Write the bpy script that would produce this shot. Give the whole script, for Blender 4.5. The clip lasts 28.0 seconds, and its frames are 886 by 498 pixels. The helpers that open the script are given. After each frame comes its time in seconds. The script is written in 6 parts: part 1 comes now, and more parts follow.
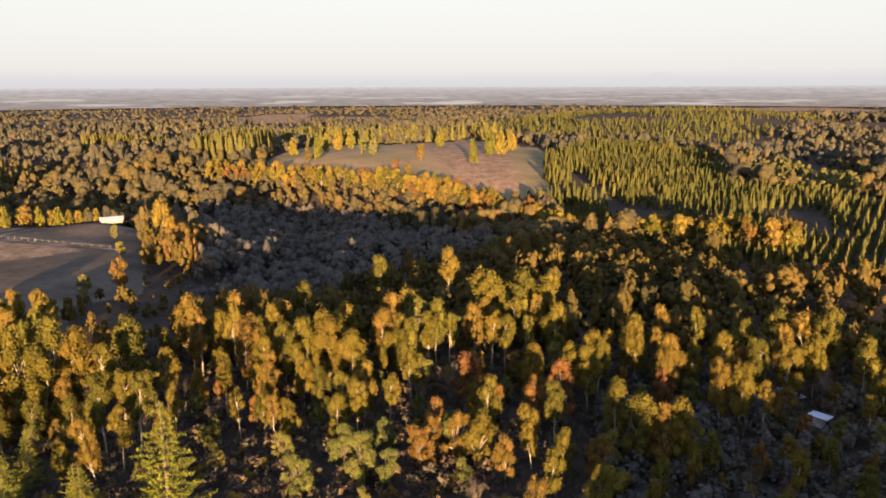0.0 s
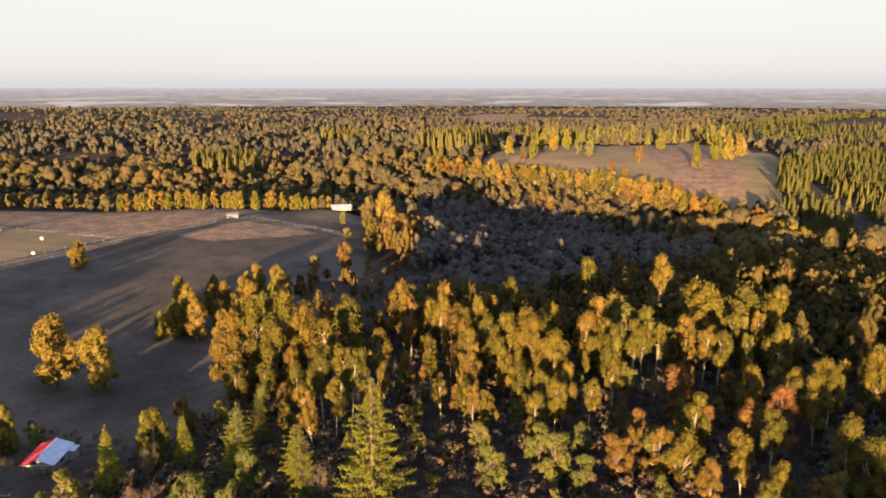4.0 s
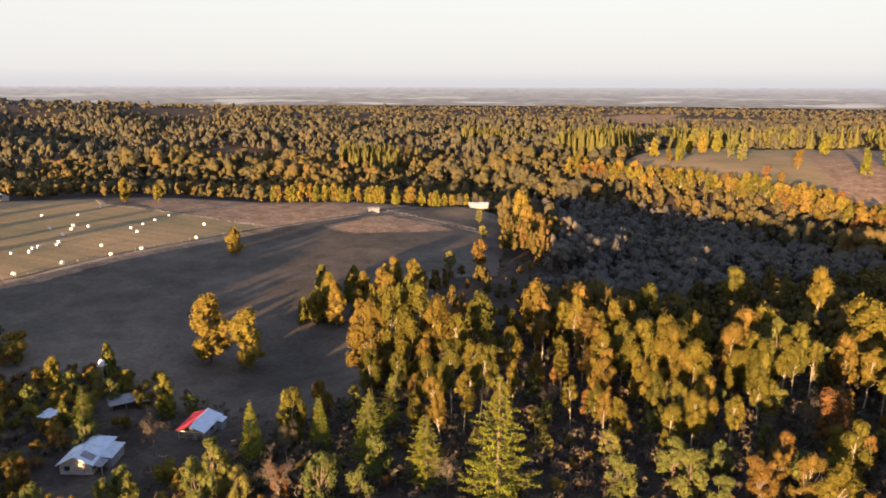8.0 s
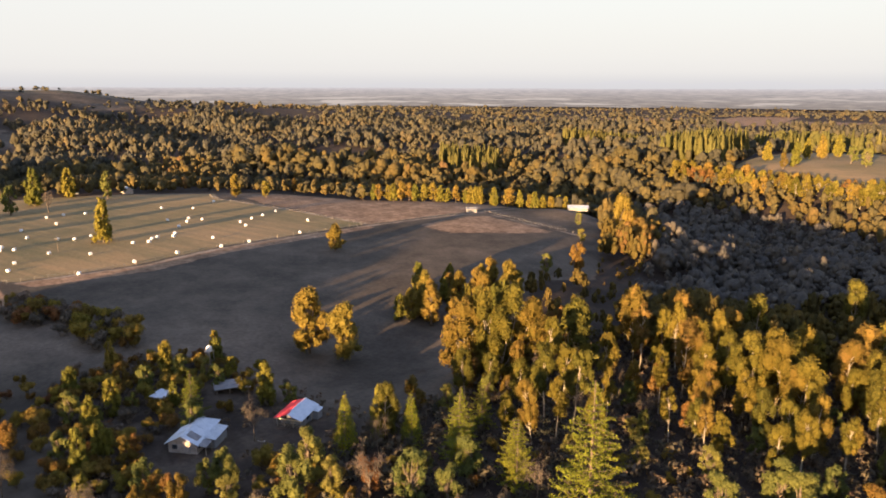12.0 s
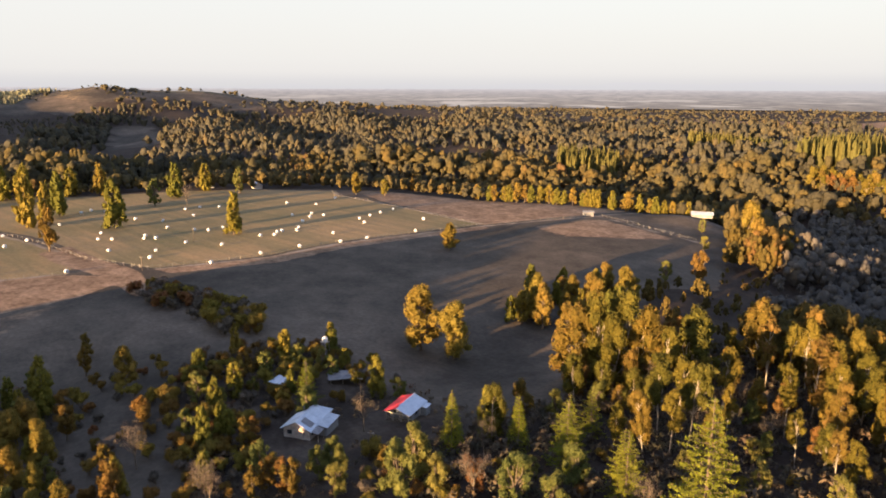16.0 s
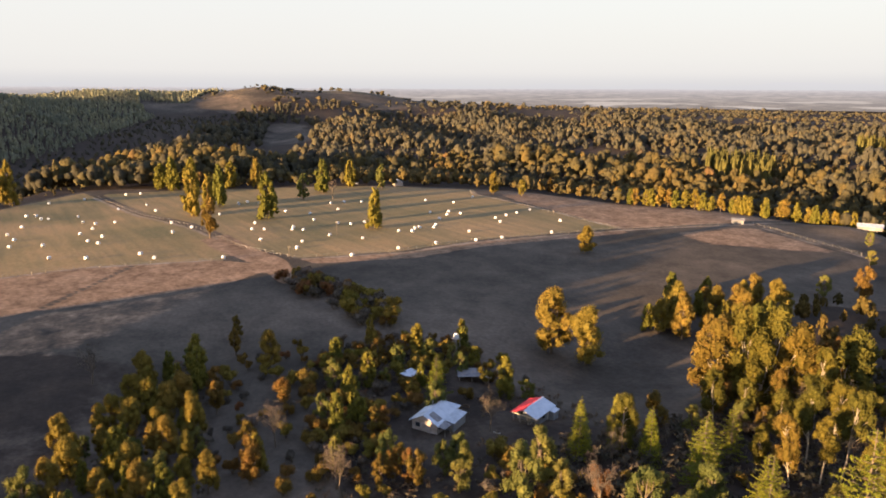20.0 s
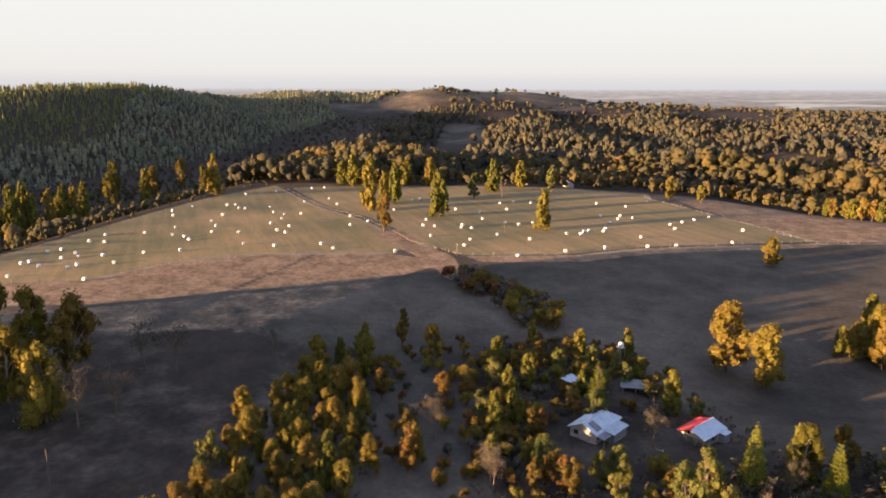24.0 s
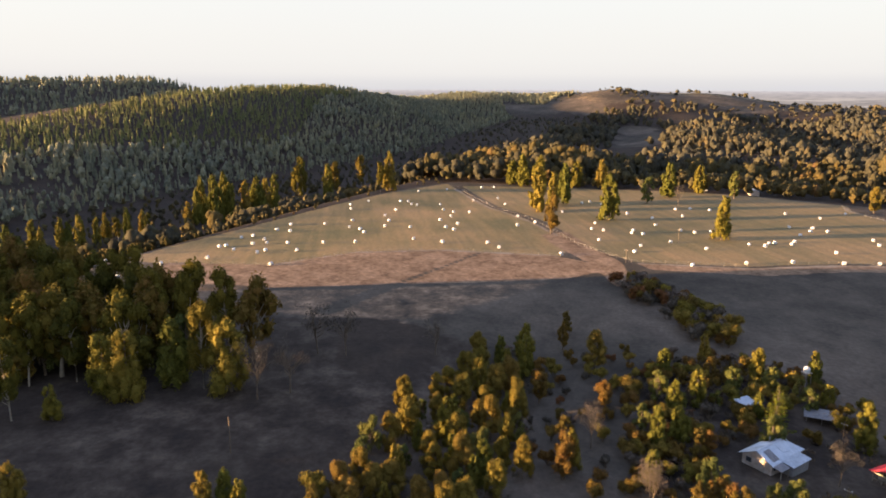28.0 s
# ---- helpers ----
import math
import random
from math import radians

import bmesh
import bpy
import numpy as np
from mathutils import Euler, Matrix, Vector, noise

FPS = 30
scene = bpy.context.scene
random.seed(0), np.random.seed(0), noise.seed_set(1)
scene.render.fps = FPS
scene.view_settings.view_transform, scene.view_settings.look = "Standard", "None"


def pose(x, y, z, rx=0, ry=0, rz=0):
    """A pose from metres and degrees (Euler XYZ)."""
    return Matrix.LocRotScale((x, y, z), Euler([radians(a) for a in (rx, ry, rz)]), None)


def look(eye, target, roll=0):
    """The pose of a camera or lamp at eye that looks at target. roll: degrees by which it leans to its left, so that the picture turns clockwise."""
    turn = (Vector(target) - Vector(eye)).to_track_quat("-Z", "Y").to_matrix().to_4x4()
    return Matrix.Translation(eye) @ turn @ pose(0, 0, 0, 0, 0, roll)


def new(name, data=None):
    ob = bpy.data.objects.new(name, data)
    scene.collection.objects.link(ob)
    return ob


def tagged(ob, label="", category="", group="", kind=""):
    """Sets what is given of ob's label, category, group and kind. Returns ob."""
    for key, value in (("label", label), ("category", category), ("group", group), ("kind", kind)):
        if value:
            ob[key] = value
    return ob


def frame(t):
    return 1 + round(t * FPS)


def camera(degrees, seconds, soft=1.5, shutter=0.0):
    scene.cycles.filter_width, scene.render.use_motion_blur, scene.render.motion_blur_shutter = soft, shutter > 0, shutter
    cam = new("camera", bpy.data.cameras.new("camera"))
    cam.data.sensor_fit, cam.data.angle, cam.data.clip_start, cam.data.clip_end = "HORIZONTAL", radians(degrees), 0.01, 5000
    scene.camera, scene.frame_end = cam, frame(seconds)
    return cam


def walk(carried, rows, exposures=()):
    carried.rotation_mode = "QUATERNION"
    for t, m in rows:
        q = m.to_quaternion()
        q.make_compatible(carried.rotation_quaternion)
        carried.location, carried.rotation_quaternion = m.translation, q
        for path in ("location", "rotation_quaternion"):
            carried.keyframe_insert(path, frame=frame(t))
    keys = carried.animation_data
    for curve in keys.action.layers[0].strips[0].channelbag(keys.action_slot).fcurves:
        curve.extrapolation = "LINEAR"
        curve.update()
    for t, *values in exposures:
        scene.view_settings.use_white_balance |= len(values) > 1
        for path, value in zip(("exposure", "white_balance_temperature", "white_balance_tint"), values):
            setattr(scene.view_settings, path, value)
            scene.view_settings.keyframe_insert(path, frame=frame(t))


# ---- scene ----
cam = camera(64.18, 28.0, soft=1.8)
# seconds, place, yaw to the left from +y, pitch, lean
PATH = [
    (0, 1.23, -1.92, 61.56, -1.65, -12.92, -0.21),
    (1, 1.18, -1.83, 61.46, 3.21, -12.87, -0.16),
    (2, 1.11, -1.72, 61.36, 7.79, -12.86, -0.05),
    (3, 1.03, -1.59, 61.24, 11.98, -12.88, -0.01),
    (4, 0.94, -1.46, 61.11, 15.53, -12.86, 0.02),
    (5, 0.84, -1.32, 60.98, 18.72, -12.88, 0.07),
    (6, 0.74, -1.18, 60.85, 21.77, -12.89, 0.01),
    (7, 0.64, -1.03, 60.72, 24.37, -12.91, 0.08),
    (8, 0.54, -0.88, 60.59, 26.69, -12.90, 0.17),
    (9, 0.44, -0.72, 60.47, 28.88, -12.91, 0.16),
    (10, 0.34, -0.57, 60.36, 30.82, -12.91, 0.12),
    (11, 0.25, -0.43, 60.26, 32.75, -12.86, 0.15),
    (12, 0.16, -0.28, 60.16, 34.70, -12.82, 0.18),
    (13, 0.08, -0.14, 60.08, 36.89, -12.80, 0.17),
    (14, 0.00, 0.00, 60.00, 39.30, -12.77, 0.19),
    (15, -0.08, 0.13, 59.93, 41.72, -12.77, 0.23),
    (16, -0.16, 0.26, 59.88, 44.14, -12.74, 0.24),
    (17, -0.23, 0.38, 59.82, 46.53, -12.72, 0.25),
    (18, -0.31, 0.50, 59.78, 49.31, -12.73, 0.33),
    (19, -0.40, 0.61, 59.74, 52.24, -12.73, 0.29),
    (20, -0.49, 0.72, 59.69, 55.33, -12.77, 0.26),
    (21, -0.60, 0.82, 59.65, 58.83, -12.78, 0.28),
    (22, -0.72, 0.92, 59.60, 62.25, -12.77, 0.25),
    (23, -0.86, 1.01, 59.54, 65.69, -12.75, 0.18),
    (24, -1.02, 1.11, 59.47, 69.13, -12.74, 0.16),
    (25, -1.21, 1.21, 59.39, 72.59, -12.73, 0.15),
    (26, -1.43, 1.30, 59.28, 76.01, -12.72, 0.09),
    (27, -1.69, 1.40, 59.14, 79.45, -12.67, 0.05),
    (28, -2.00, 1.50, 58.97, 82.87, -12.67, 0.17),
]
walk(cam, [(t, Matrix.Translation((x, y, z)) @ pose(0, 0, 0, 90 + p, 0, yaw) @ pose(0, 0, 0, 0, 0, r)) for t, x, y, z, yaw, p, r in PATH],
     exposures=[(0, 2.34), (24, 2.34), (28, 2.39)])

# ---- sky, sun ----
SUN_UP = 5.2          # degrees over the horizon
SUN_SIDE = 1.5        # the light travels along +y, this much towards -x
world = bpy.data.worlds.new("sky")
scene.world = world
world.use_nodes = True
wn, wl = world.node_tree.nodes, world.node_tree.links
wn.clear()


def wnode(kind, **values):
    n = wn.new(kind)
    for key, value in values.items():
        n.inputs[key].default_value = value
    return n


w_out = wn.new("ShaderNodeOutputWorld")
w_sky = wn.new("ShaderNodeTexSky")
w_sky.sky_type, w_sky.sun_disc = "NISHITA", False
w_sky.sun_elevation, w_sky.sun_rotation = radians(SUN_UP), radians(180 - SUN_SIDE)
w_sky.dust_density, w_sky.air_density = 4.0, 1.0
w_bg1 = wnode("ShaderNodeBackground", Strength=0.011)
wl.new(w_sky.outputs[0], w_bg1.inputs[0])
w_tc = wn.new("ShaderNodeTexCoord")
w_sep = wn.new("ShaderNodeSeparateXYZ")
wl.new(w_tc.outputs["Generated"], w_sep.inputs[0])
w_ramp = wn.new("ShaderNodeValToRGB")
wl.new(w_sep.outputs["Z"], w_ramp.inputs[0])
ramp = w_ramp.color_ramp
ramp.elements[0].position, ramp.elements[0].color = 0.0, (0.80, 0.785, 0.80, 1)
ramp.elements[1].position, ramp.elements[1].color = 1.0, (0.44, 0.6, 1.12, 1)
for at, col in ((0.010, (0.84, 0.82, 0.83, 1)), (0.022, (0.94, 0.915, 0.895, 1)), (0.04, (0.955, 0.94, 0.92, 1)), (0.2, (0.94, 0.945, 0.96, 1)), (0.4, (0.64, 0.76, 1.06, 1))):
    ramp.elements.new(at).color = col
w_bg2 = wnode("ShaderNodeBackground", Strength=0.176)
wl.new(w_ramp.outputs[0], w_bg2.inputs[0])
w_add = wn.new("ShaderNodeAddShader")
wl.new(w_bg1.outputs[0], w_add.inputs[0])
wl.new(w_bg2.outputs[0], w_add.inputs[1])
wl.new(w_add.outputs[0], w_out.inputs[0])

sun_data = bpy.data.lights.new("sun", "SUN")
sun_data.energy, sun_data.angle, sun_data.color = 5.0, radians(0.6), (1.0, 0.63, 0.33)
sun = new("sun", sun_data)
sun.matrix_world = look((500 * math.sin(radians(SUN_SIDE)), -500 * math.cos(radians(SUN_SIDE)), 500 * math.tan(radians(SUN_UP))), (0, 0, 0))

rng = np.random.default_rng(7)


# ---- materials ----
def material(name, rough=0.8, metal=0.0):
    m = bpy.data.materials.new(name)
    m.use_nodes = True
    b = m.node_tree.nodes["Principled BSDF"]
    b.inputs["Roughness"].default_value, b.inputs["Metallic"].default_value = rough, metal
    b.inputs["Specular IOR Level"].default_value = 0.25
    return m, m.node_tree.nodes, m.node_tree.links, b


def noise_node(nodes, links, scale, detail=4.0, coord="Object", rough=0.55):
    tc = nodes.new("ShaderNodeTexCoord")
    n = nodes.new("ShaderNodeTexNoise")
    n.inputs["Scale"].default_value, n.inputs["Detail"].default_value, n.inputs["Roughness"].default_value = scale, detail, rough
    links.new(tc.outputs[coord], n.inputs["Vector"])
    return n.outputs["Fac"]


def ramp_node(nodes, links, source, stops):
    r = nodes.new("ShaderNodeValToRGB")
    e = r.color_ramp.elements
    e[0].position, e[0].color = stops[0][0], (*stops[0][1], 1)
    e[1].position, e[1].color = stops[-1][0], (*stops[-1][1], 1)
    for at, col in stops[1:-1]:
        e.new(at).color = (*col, 1)
    links.new(source, r.inputs[0])
    return r.outputs[0]


def mix_node(nodes, links, fac, a, b, mode="MIX"):
    m = nodes.new("ShaderNodeMix")
    m.data_type, m.blend_type = "RGBA", mode
    for sock, value in ((m.inputs[0], fac), (m.inputs[6], a), (m.inputs[7], b)):
        if isinstance(value, (int, float)):
            sock.default_value = value
        elif isinstance(value, tuple):
            sock.default_value = (*value, 1)
        else:
            links.new(value, sock)
    return m.outputs[2]


def math_node(nodes, links, op, a, b):
    m = nodes.new("ShaderNodeMath")
    m.operation = op
    for sock, value in ((m.inputs[0], a), (m.inputs[1], b)):
        if isinstance(value, (int, float)):
            sock.default_value = value
        else:
            links.new(value, sock)
    return m.outputs[0]


def bump_node(nodes, links, b, height, strength, distance):
    n = nodes.new("ShaderNodeBump")
    n.inputs["Strength"].default_value, n.inputs["Distance"].default_value = strength, distance
    links.new(height, n.inputs["Height"])
    links.new(n.outputs[0], b.inputs["Normal"])


def plain(name, stops, scale, rough=0.8, metal=0.0, bump=0.2, depth=0.02, coord="Object"):
    """A surface with grain and stains at two scales."""
    m, nodes, links, b = material(name, rough, metal)
    big = noise_node(nodes, links, scale, 5.0, coord)
    small = noise_node(nodes, links, scale * 9, 3.0, coord)
    col = ramp_node(nodes, links, big, stops)
    grain = ramp_node(nodes, links, small, [(0.3, (0.75, 0.75, 0.75)), (0.7, (1.2, 1.2, 1.2))])
    links.new(mix_node(nodes, links, 0.6, col, grain, "MULTIPLY"), b.inputs["Base Color"])
    bump_node(nodes, links, b, small, bump, depth)
    return m


def foliage(name, stops, tint="object", through_light=0.24, spray=0.8, mottle=0.85):
    """Leaves: the tree's own colour from its random number, mottled leaf by leaf."""
    m, nodes, links, b = material(name, 0.75)
    b.inputs["Specular IOR Level"].default_value = 0.06
    if tint == "object":
        value = nodes.new("ShaderNodeObjectInfo").outputs["Random"]
    else:
        a = nodes.new("ShaderNodeAttribute")
        a.attribute_name = "tint"
        value = a.outputs["Fac"]
    leaf = nodes.new("ShaderNodeNewGeometry").outputs["Random Per Island"]
    mottled = math_node(nodes, links, "ADD", math_node(nodes, links, "MULTIPLY", value, 0.8), math_node(nodes, links, "MULTIPLY", leaf, 0.2))
    col = ramp_node(nodes, links, mottled, stops)
    dark, light = (0.62, 1.3) if tint == "object" else (0.8, 1.15)
    grain = ramp_node(nodes, links, leaf, [(0.0, (dark, dark, dark)), (1.0, (light, light * 0.98, light * 0.92))])
    col = mix_node(nodes, links, 0.8, col, grain, "MULTIPLY")
    if tint != "object":
        sprays = noise_node(nodes, links, spray, 4.0, rough=0.7)
        col = mix_node(nodes, links, mottle, col, ramp_node(nodes, links, sprays, [(0.34, (0.66, 0.68, 0.72)), (0.5, (1.0, 1.0, 1.0)), (0.66, (1.3, 1.28, 1.22))]), "MULTIPLY")
        bump_node(nodes, links, b, sprays, 0.8, 0.5 / spray)
    links.new(col, b.inputs["Base Color"])
    t = nodes.new("ShaderNodeBsdfTranslucent")
    links.new(col, t.inputs[0])
    mix = nodes.new("ShaderNodeMixShader")
    mix.inputs[0].default_value = through_light
    links.new(b.outputs[0], mix.inputs[1])
    links.new(t.outputs[0], mix.inputs[2])
    links.new(mix.outputs[0], nodes["Material Output"].inputs["Surface"])
    return m


OCHRE = [(0.0, (0.0647, 0.0647, 0.0146)), (0.3, (0.0972, 0.0867, 0.0162)), (0.6, (0.125, 0.1, 0.0179)), (0.85, (0.139, 0.0972, 0.021)), (1.0, (0.147, 0.0858, 0.0292))]
AUTUMN = [(0.0, (0.105, 0.081, 0.0194)), (0.4, (0.134, 0.0875, 0.021)), (0.75, (0.149, 0.0793, 0.026)), (1.0, (0.155, 0.0647, 0.034))]
GREEN = [(0.0, (0.0746, 0.0931, 0.0298)), (0.5, (0.121, 0.123, 0.0327)), (1.0, (0.167, 0.145, 0.0391))]
GREY = [(0.0, (0.0638, 0.0561, 0.0442)), (0.6, (0.0892, 0.0748, 0.0578)), (1.0, (0.153, 0.117, 0.0935))]
WOODS = [(0.0, (0.0497, 0.0486, 0.035)), (0.3, (0.0655, 0.0599, 0.0384)), (0.55, (0.0836, 0.0712, 0.0316)), (0.85, (0.112, 0.0814, 0.0282)), (1.0, (0.118, 0.0701, 0.0339))]
LEAF_OCHRE, LEAF_AUTUMN, LEAF_GREEN = foliage("leaf_ochre", OCHRE), foliage("leaf_autumn", AUTUMN), foliage("leaf_green", GREEN)
LEAF_PINE, LEAF_GREY = foliage("leaf_pine", [(0.0, (0.121, 0.141, 0.0182)), (1.0, (0.191, 0.186, 0.0221))]), foliage("leaf_grey", GREY, through_light=0.1)
LEAF_OLIVE = foliage("leaf_olive", [(0.0, (0.0851, 0.093, 0.0203)), (0.4, (0.13, 0.121, 0.0226)), (0.75, (0.169, 0.138, 0.025)), (1.0, (0.199, 0.137, 0.0318))])
LEAF_GOLD = foliage("leaf_gold", [(0.0, (0.148, 0.129, 0.0249)), (0.6, (0.176, 0.129, 0.0268)), (1.0, (0.197, 0.124, 0.0327))])
WOODS_MIXED, WOODS_PINE = foliage("woods_mixed", WOODS, "tint"), foliage("woods_pine", [(0.0, (0.0542, 0.0636, 0.0202)), (0.5, (0.0832, 0.0853, 0.0246)), (1.0, (0.112, 0.0998, 0.0289))], "tint")
WOODS_YOUNG = foliage("woods_young", [(0.0, (0.0832, 0.0868, 0.0289)), (1.0, (0.127, 0.112, 0.0347))], "tint")
# leaf colour paled and greyed: the haze over the hill is put in
WOODS_HAZED = foliage("woods_hazed", [(0.0, (0.153, 0.163, 0.121)), (0.4, (0.202, 0.208, 0.145)), (0.75, (0.257, 0.25, 0.162)), (1.0, (0.306, 0.281, 0.164))], "tint", spray=0.35)
# young conifer green, paled for haze and brightened as if sun-grazed
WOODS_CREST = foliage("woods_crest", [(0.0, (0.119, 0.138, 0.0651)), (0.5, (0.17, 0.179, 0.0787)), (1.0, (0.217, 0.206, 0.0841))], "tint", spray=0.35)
# greyer far leaves: distance haze mixed into the base colour
WOODS_FAR = foliage("woods_far", [(0.0, (0.0588, 0.0588, 0.0497)), (0.35, (0.0746, 0.0712, 0.052)), (0.65, (0.0927, 0.0814, 0.0475)), (0.9, (0.112, 0.087, 0.0463)), (1.0, (0.115, 0.0802, 0.0497))], "tint", spray=0.4)
WOODS_GREY = foliage("woods_grey", [(0.0, (0.0816, 0.0784, 0.0734)), (0.5, (0.106, 0.0978, 0.0859)), (0.85, (0.122, 0.102, 0.0734)), (1.0, (0.131, 0.0978, 0.049))], "tint", mottle=0.5)
WOODS_OCHRE = foliage("woods_ochre", [(0.0, (0.0486, 0.0445, 0.0194)), (0.35, (0.081, 0.0647, 0.0202)), (0.7, (0.113, 0.081, 0.0226)), (0.9, (0.129, 0.0746, 0.0276)), (1.0, (0.138, 0.0664, 0.0365))], "tint", spray=1.1)
WOODS_UNDER = foliage("woods_under", [(0.0, (0.0705, 0.0705, 0.0481)), (0.4, (0.0998, 0.0833, 0.058)), (0.75, (0.133, 0.0953, 0.0622)), (1.0, (0.158, 0.0788, 0.0497))], "tint")
BARK_PALE = plain("bark_pale", [(0.3, (0.21, 0.175, 0.126)), (0.7, (0.322, 0.28, 0.21))], 1.5, bump=0.4)
BARK_DARK = plain("bark_dark", [(0.3, (0.09, 0.07, 0.05)), (0.7, (0.17, 0.13, 0.09))], 1.5, bump=0.4)


def ground_material():
    m, nodes, links, b = material("ground_cover", 0.95)
    b.inputs["Specular IOR Level"].default_value = 0.08
    zone = nodes.new("ShaderNodeAttribute")
    zone.attribute_name = "zone"
    sep = nodes.new("ShaderNodeSeparateColor")
    links.new(zone.outputs["Color"], sep.inputs[0])
    open_ = nodes.new("ShaderNodeAttribute")
    open_.attribute_name = "open"
    wide = noise_node(nodes, links, 0.018, 6.0)
    mid = noise_node(nodes, links, 0.12, 6.0, rough=0.65)
    fine = noise_node(nodes, links, 0.9, 6.0, rough=0.7)

    def ragged(value):
        jag = math_node(nodes, links, "MULTIPLY", math_node(nodes, links, "SUBTRACT", mid, 0.5), 0.7)
        r = nodes.new("ShaderNodeMapRange")
        r.inputs[1].default_value, r.inputs[2].default_value = 0.38, 0.62
        links.new(math_node(nodes, links, "ADD", value, jag), r.inputs[0])
        return r.outputs[0]

    floor_ = ramp_node(nodes, links, mid, [(0.3, (0.0304, 0.024, 0.0192)), (0.6, (0.0544, 0.04, 0.0288)), (0.8, (0.08, 0.0528, 0.0336))])
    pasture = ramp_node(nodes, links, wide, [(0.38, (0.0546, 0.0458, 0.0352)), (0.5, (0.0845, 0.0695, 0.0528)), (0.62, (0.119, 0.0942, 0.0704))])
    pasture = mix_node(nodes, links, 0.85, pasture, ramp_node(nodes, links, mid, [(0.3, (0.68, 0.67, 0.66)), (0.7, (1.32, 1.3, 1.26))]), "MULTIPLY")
    meadow = ramp_node(nodes, links, wide, [(0.36, (0.148, 0.125, 0.0636)), (0.5, (0.22, 0.161, 0.0806)), (0.64, (0.281, 0.191, 0.0975))])
    # mowing marks, strengthened to stand in for shadow streaks as well
    tc = nodes.new("ShaderNodeTexCoord")
    mp = nodes.new("ShaderNodeMapping")
    mp.inputs["Rotation"].default_value, mp.inputs["Scale"].default_value = (0, 0, 0.42), (0.02, 0.32, 1.0)
    links.new(tc.outputs["Object"], mp.inputs["Vector"])
    mown = nodes.new("ShaderNodeTexNoise")
    mown.inputs["Scale"].default_value, mown.inputs["Detail"].default_value = 1.0, 3.0
    links.new(mp.outputs[0], mown.inputs["Vector"])
    marks = ramp_node(nodes, links, mown.outputs["Fac"], [(0.35, (0.82, 0.88, 0.88)), (0.65, (1.12, 1.08, 1.04))])
    meadow = mix_node(nodes, links, 0.9, meadow, marks, "MULTIPLY")
    dry = ramp_node(nodes, links, mid, [(0.3, (0.144, 0.0941, 0.0575)), (0.5, (0.231, 0.15, 0.0915)), (0.7, (0.322, 0.218, 0.139))])
    tufts = noise_node(nodes, links, 0.42, 5.0, rough=0.75)
    dry = mix_node(nodes, links, 0.9, dry, ramp_node(nodes, links, tufts, [(0.36, (0.62, 0.6, 0.58)), (0.64, (1.32, 1.3, 1.28))]), "MULTIPLY")
    earth = ramp_node(nodes, links, mid, [(0.3, (0.192, 0.148, 0.1)), (0.7, (0.304, 0.24, 0.176))])
    col = mix_node(nodes, links, ragged(open_.outputs["Fac"]), floor_, pasture)
    col = mix_node(nodes, links, ragged(sep.outputs[0]), col, meadow)
    col = mix_node(nodes, links, ragged(sep.outputs[1]), col, dry)
    col = mix_node(nodes, links, ragged(sep.outputs[2]), col, earth)
    grain = ramp_node(nodes, links, fine, [(0.25, (0.6, 0.6, 0.6)), (0.75, (1.4, 1.4, 1.4))])
    links.new(mix_node(nodes, links, 0.75, col, grain, "MULTIPLY"), b.inputs["Base Color"])
    blades = noise_node(nodes, links, 2.6, 4.0, rough=0.7)
    bump_node(nodes, links, b, math_node(nodes, links, "ADD", fine, math_node(nodes, links, "MULTIPLY", blades, 0.5)), 0.25, 0.12)
    return m


GROUND = ground_material()


# ---- the lie of the land ----
def smooth(a, b, v):
    v = np.clip((v - a) / (b - a), 0, 1)
    return v * v * (3 - 2 * v)


def hump(x, y, cx, cy, sx, sy, turn=0.0):
    c, s = math.cos(turn), math.sin(turn)
    u, v = (x - cx) * c + (y - cy) * s, (y - cy) * c - (x - cx) * s
    return np.exp(-0.5 * ((u / sx) ** 2 + (v / sy) ** 2))


RIDGE_ALONG, RIDGE_UP = (-300, -100, 0, 154, 337, 470, 610, 751, 1040, 1414, 1700), (0, 4, 10, 22, 49, 60, 59, 48, 34, 4, 0)
FAR_BEARING = (25, 40, 50.8, 56.3, 58.2, 59.8, 62.6, 64.2, 66.5, 68.1, 68.6, 70.2, 70.7, 72.6, 75.3, 79.4, 86)
FAR_UP = (0, 17, 29, 34, 38, 48, 57, 56, 57, 62, 65, 65, 61, 53, 41, 26, 0)


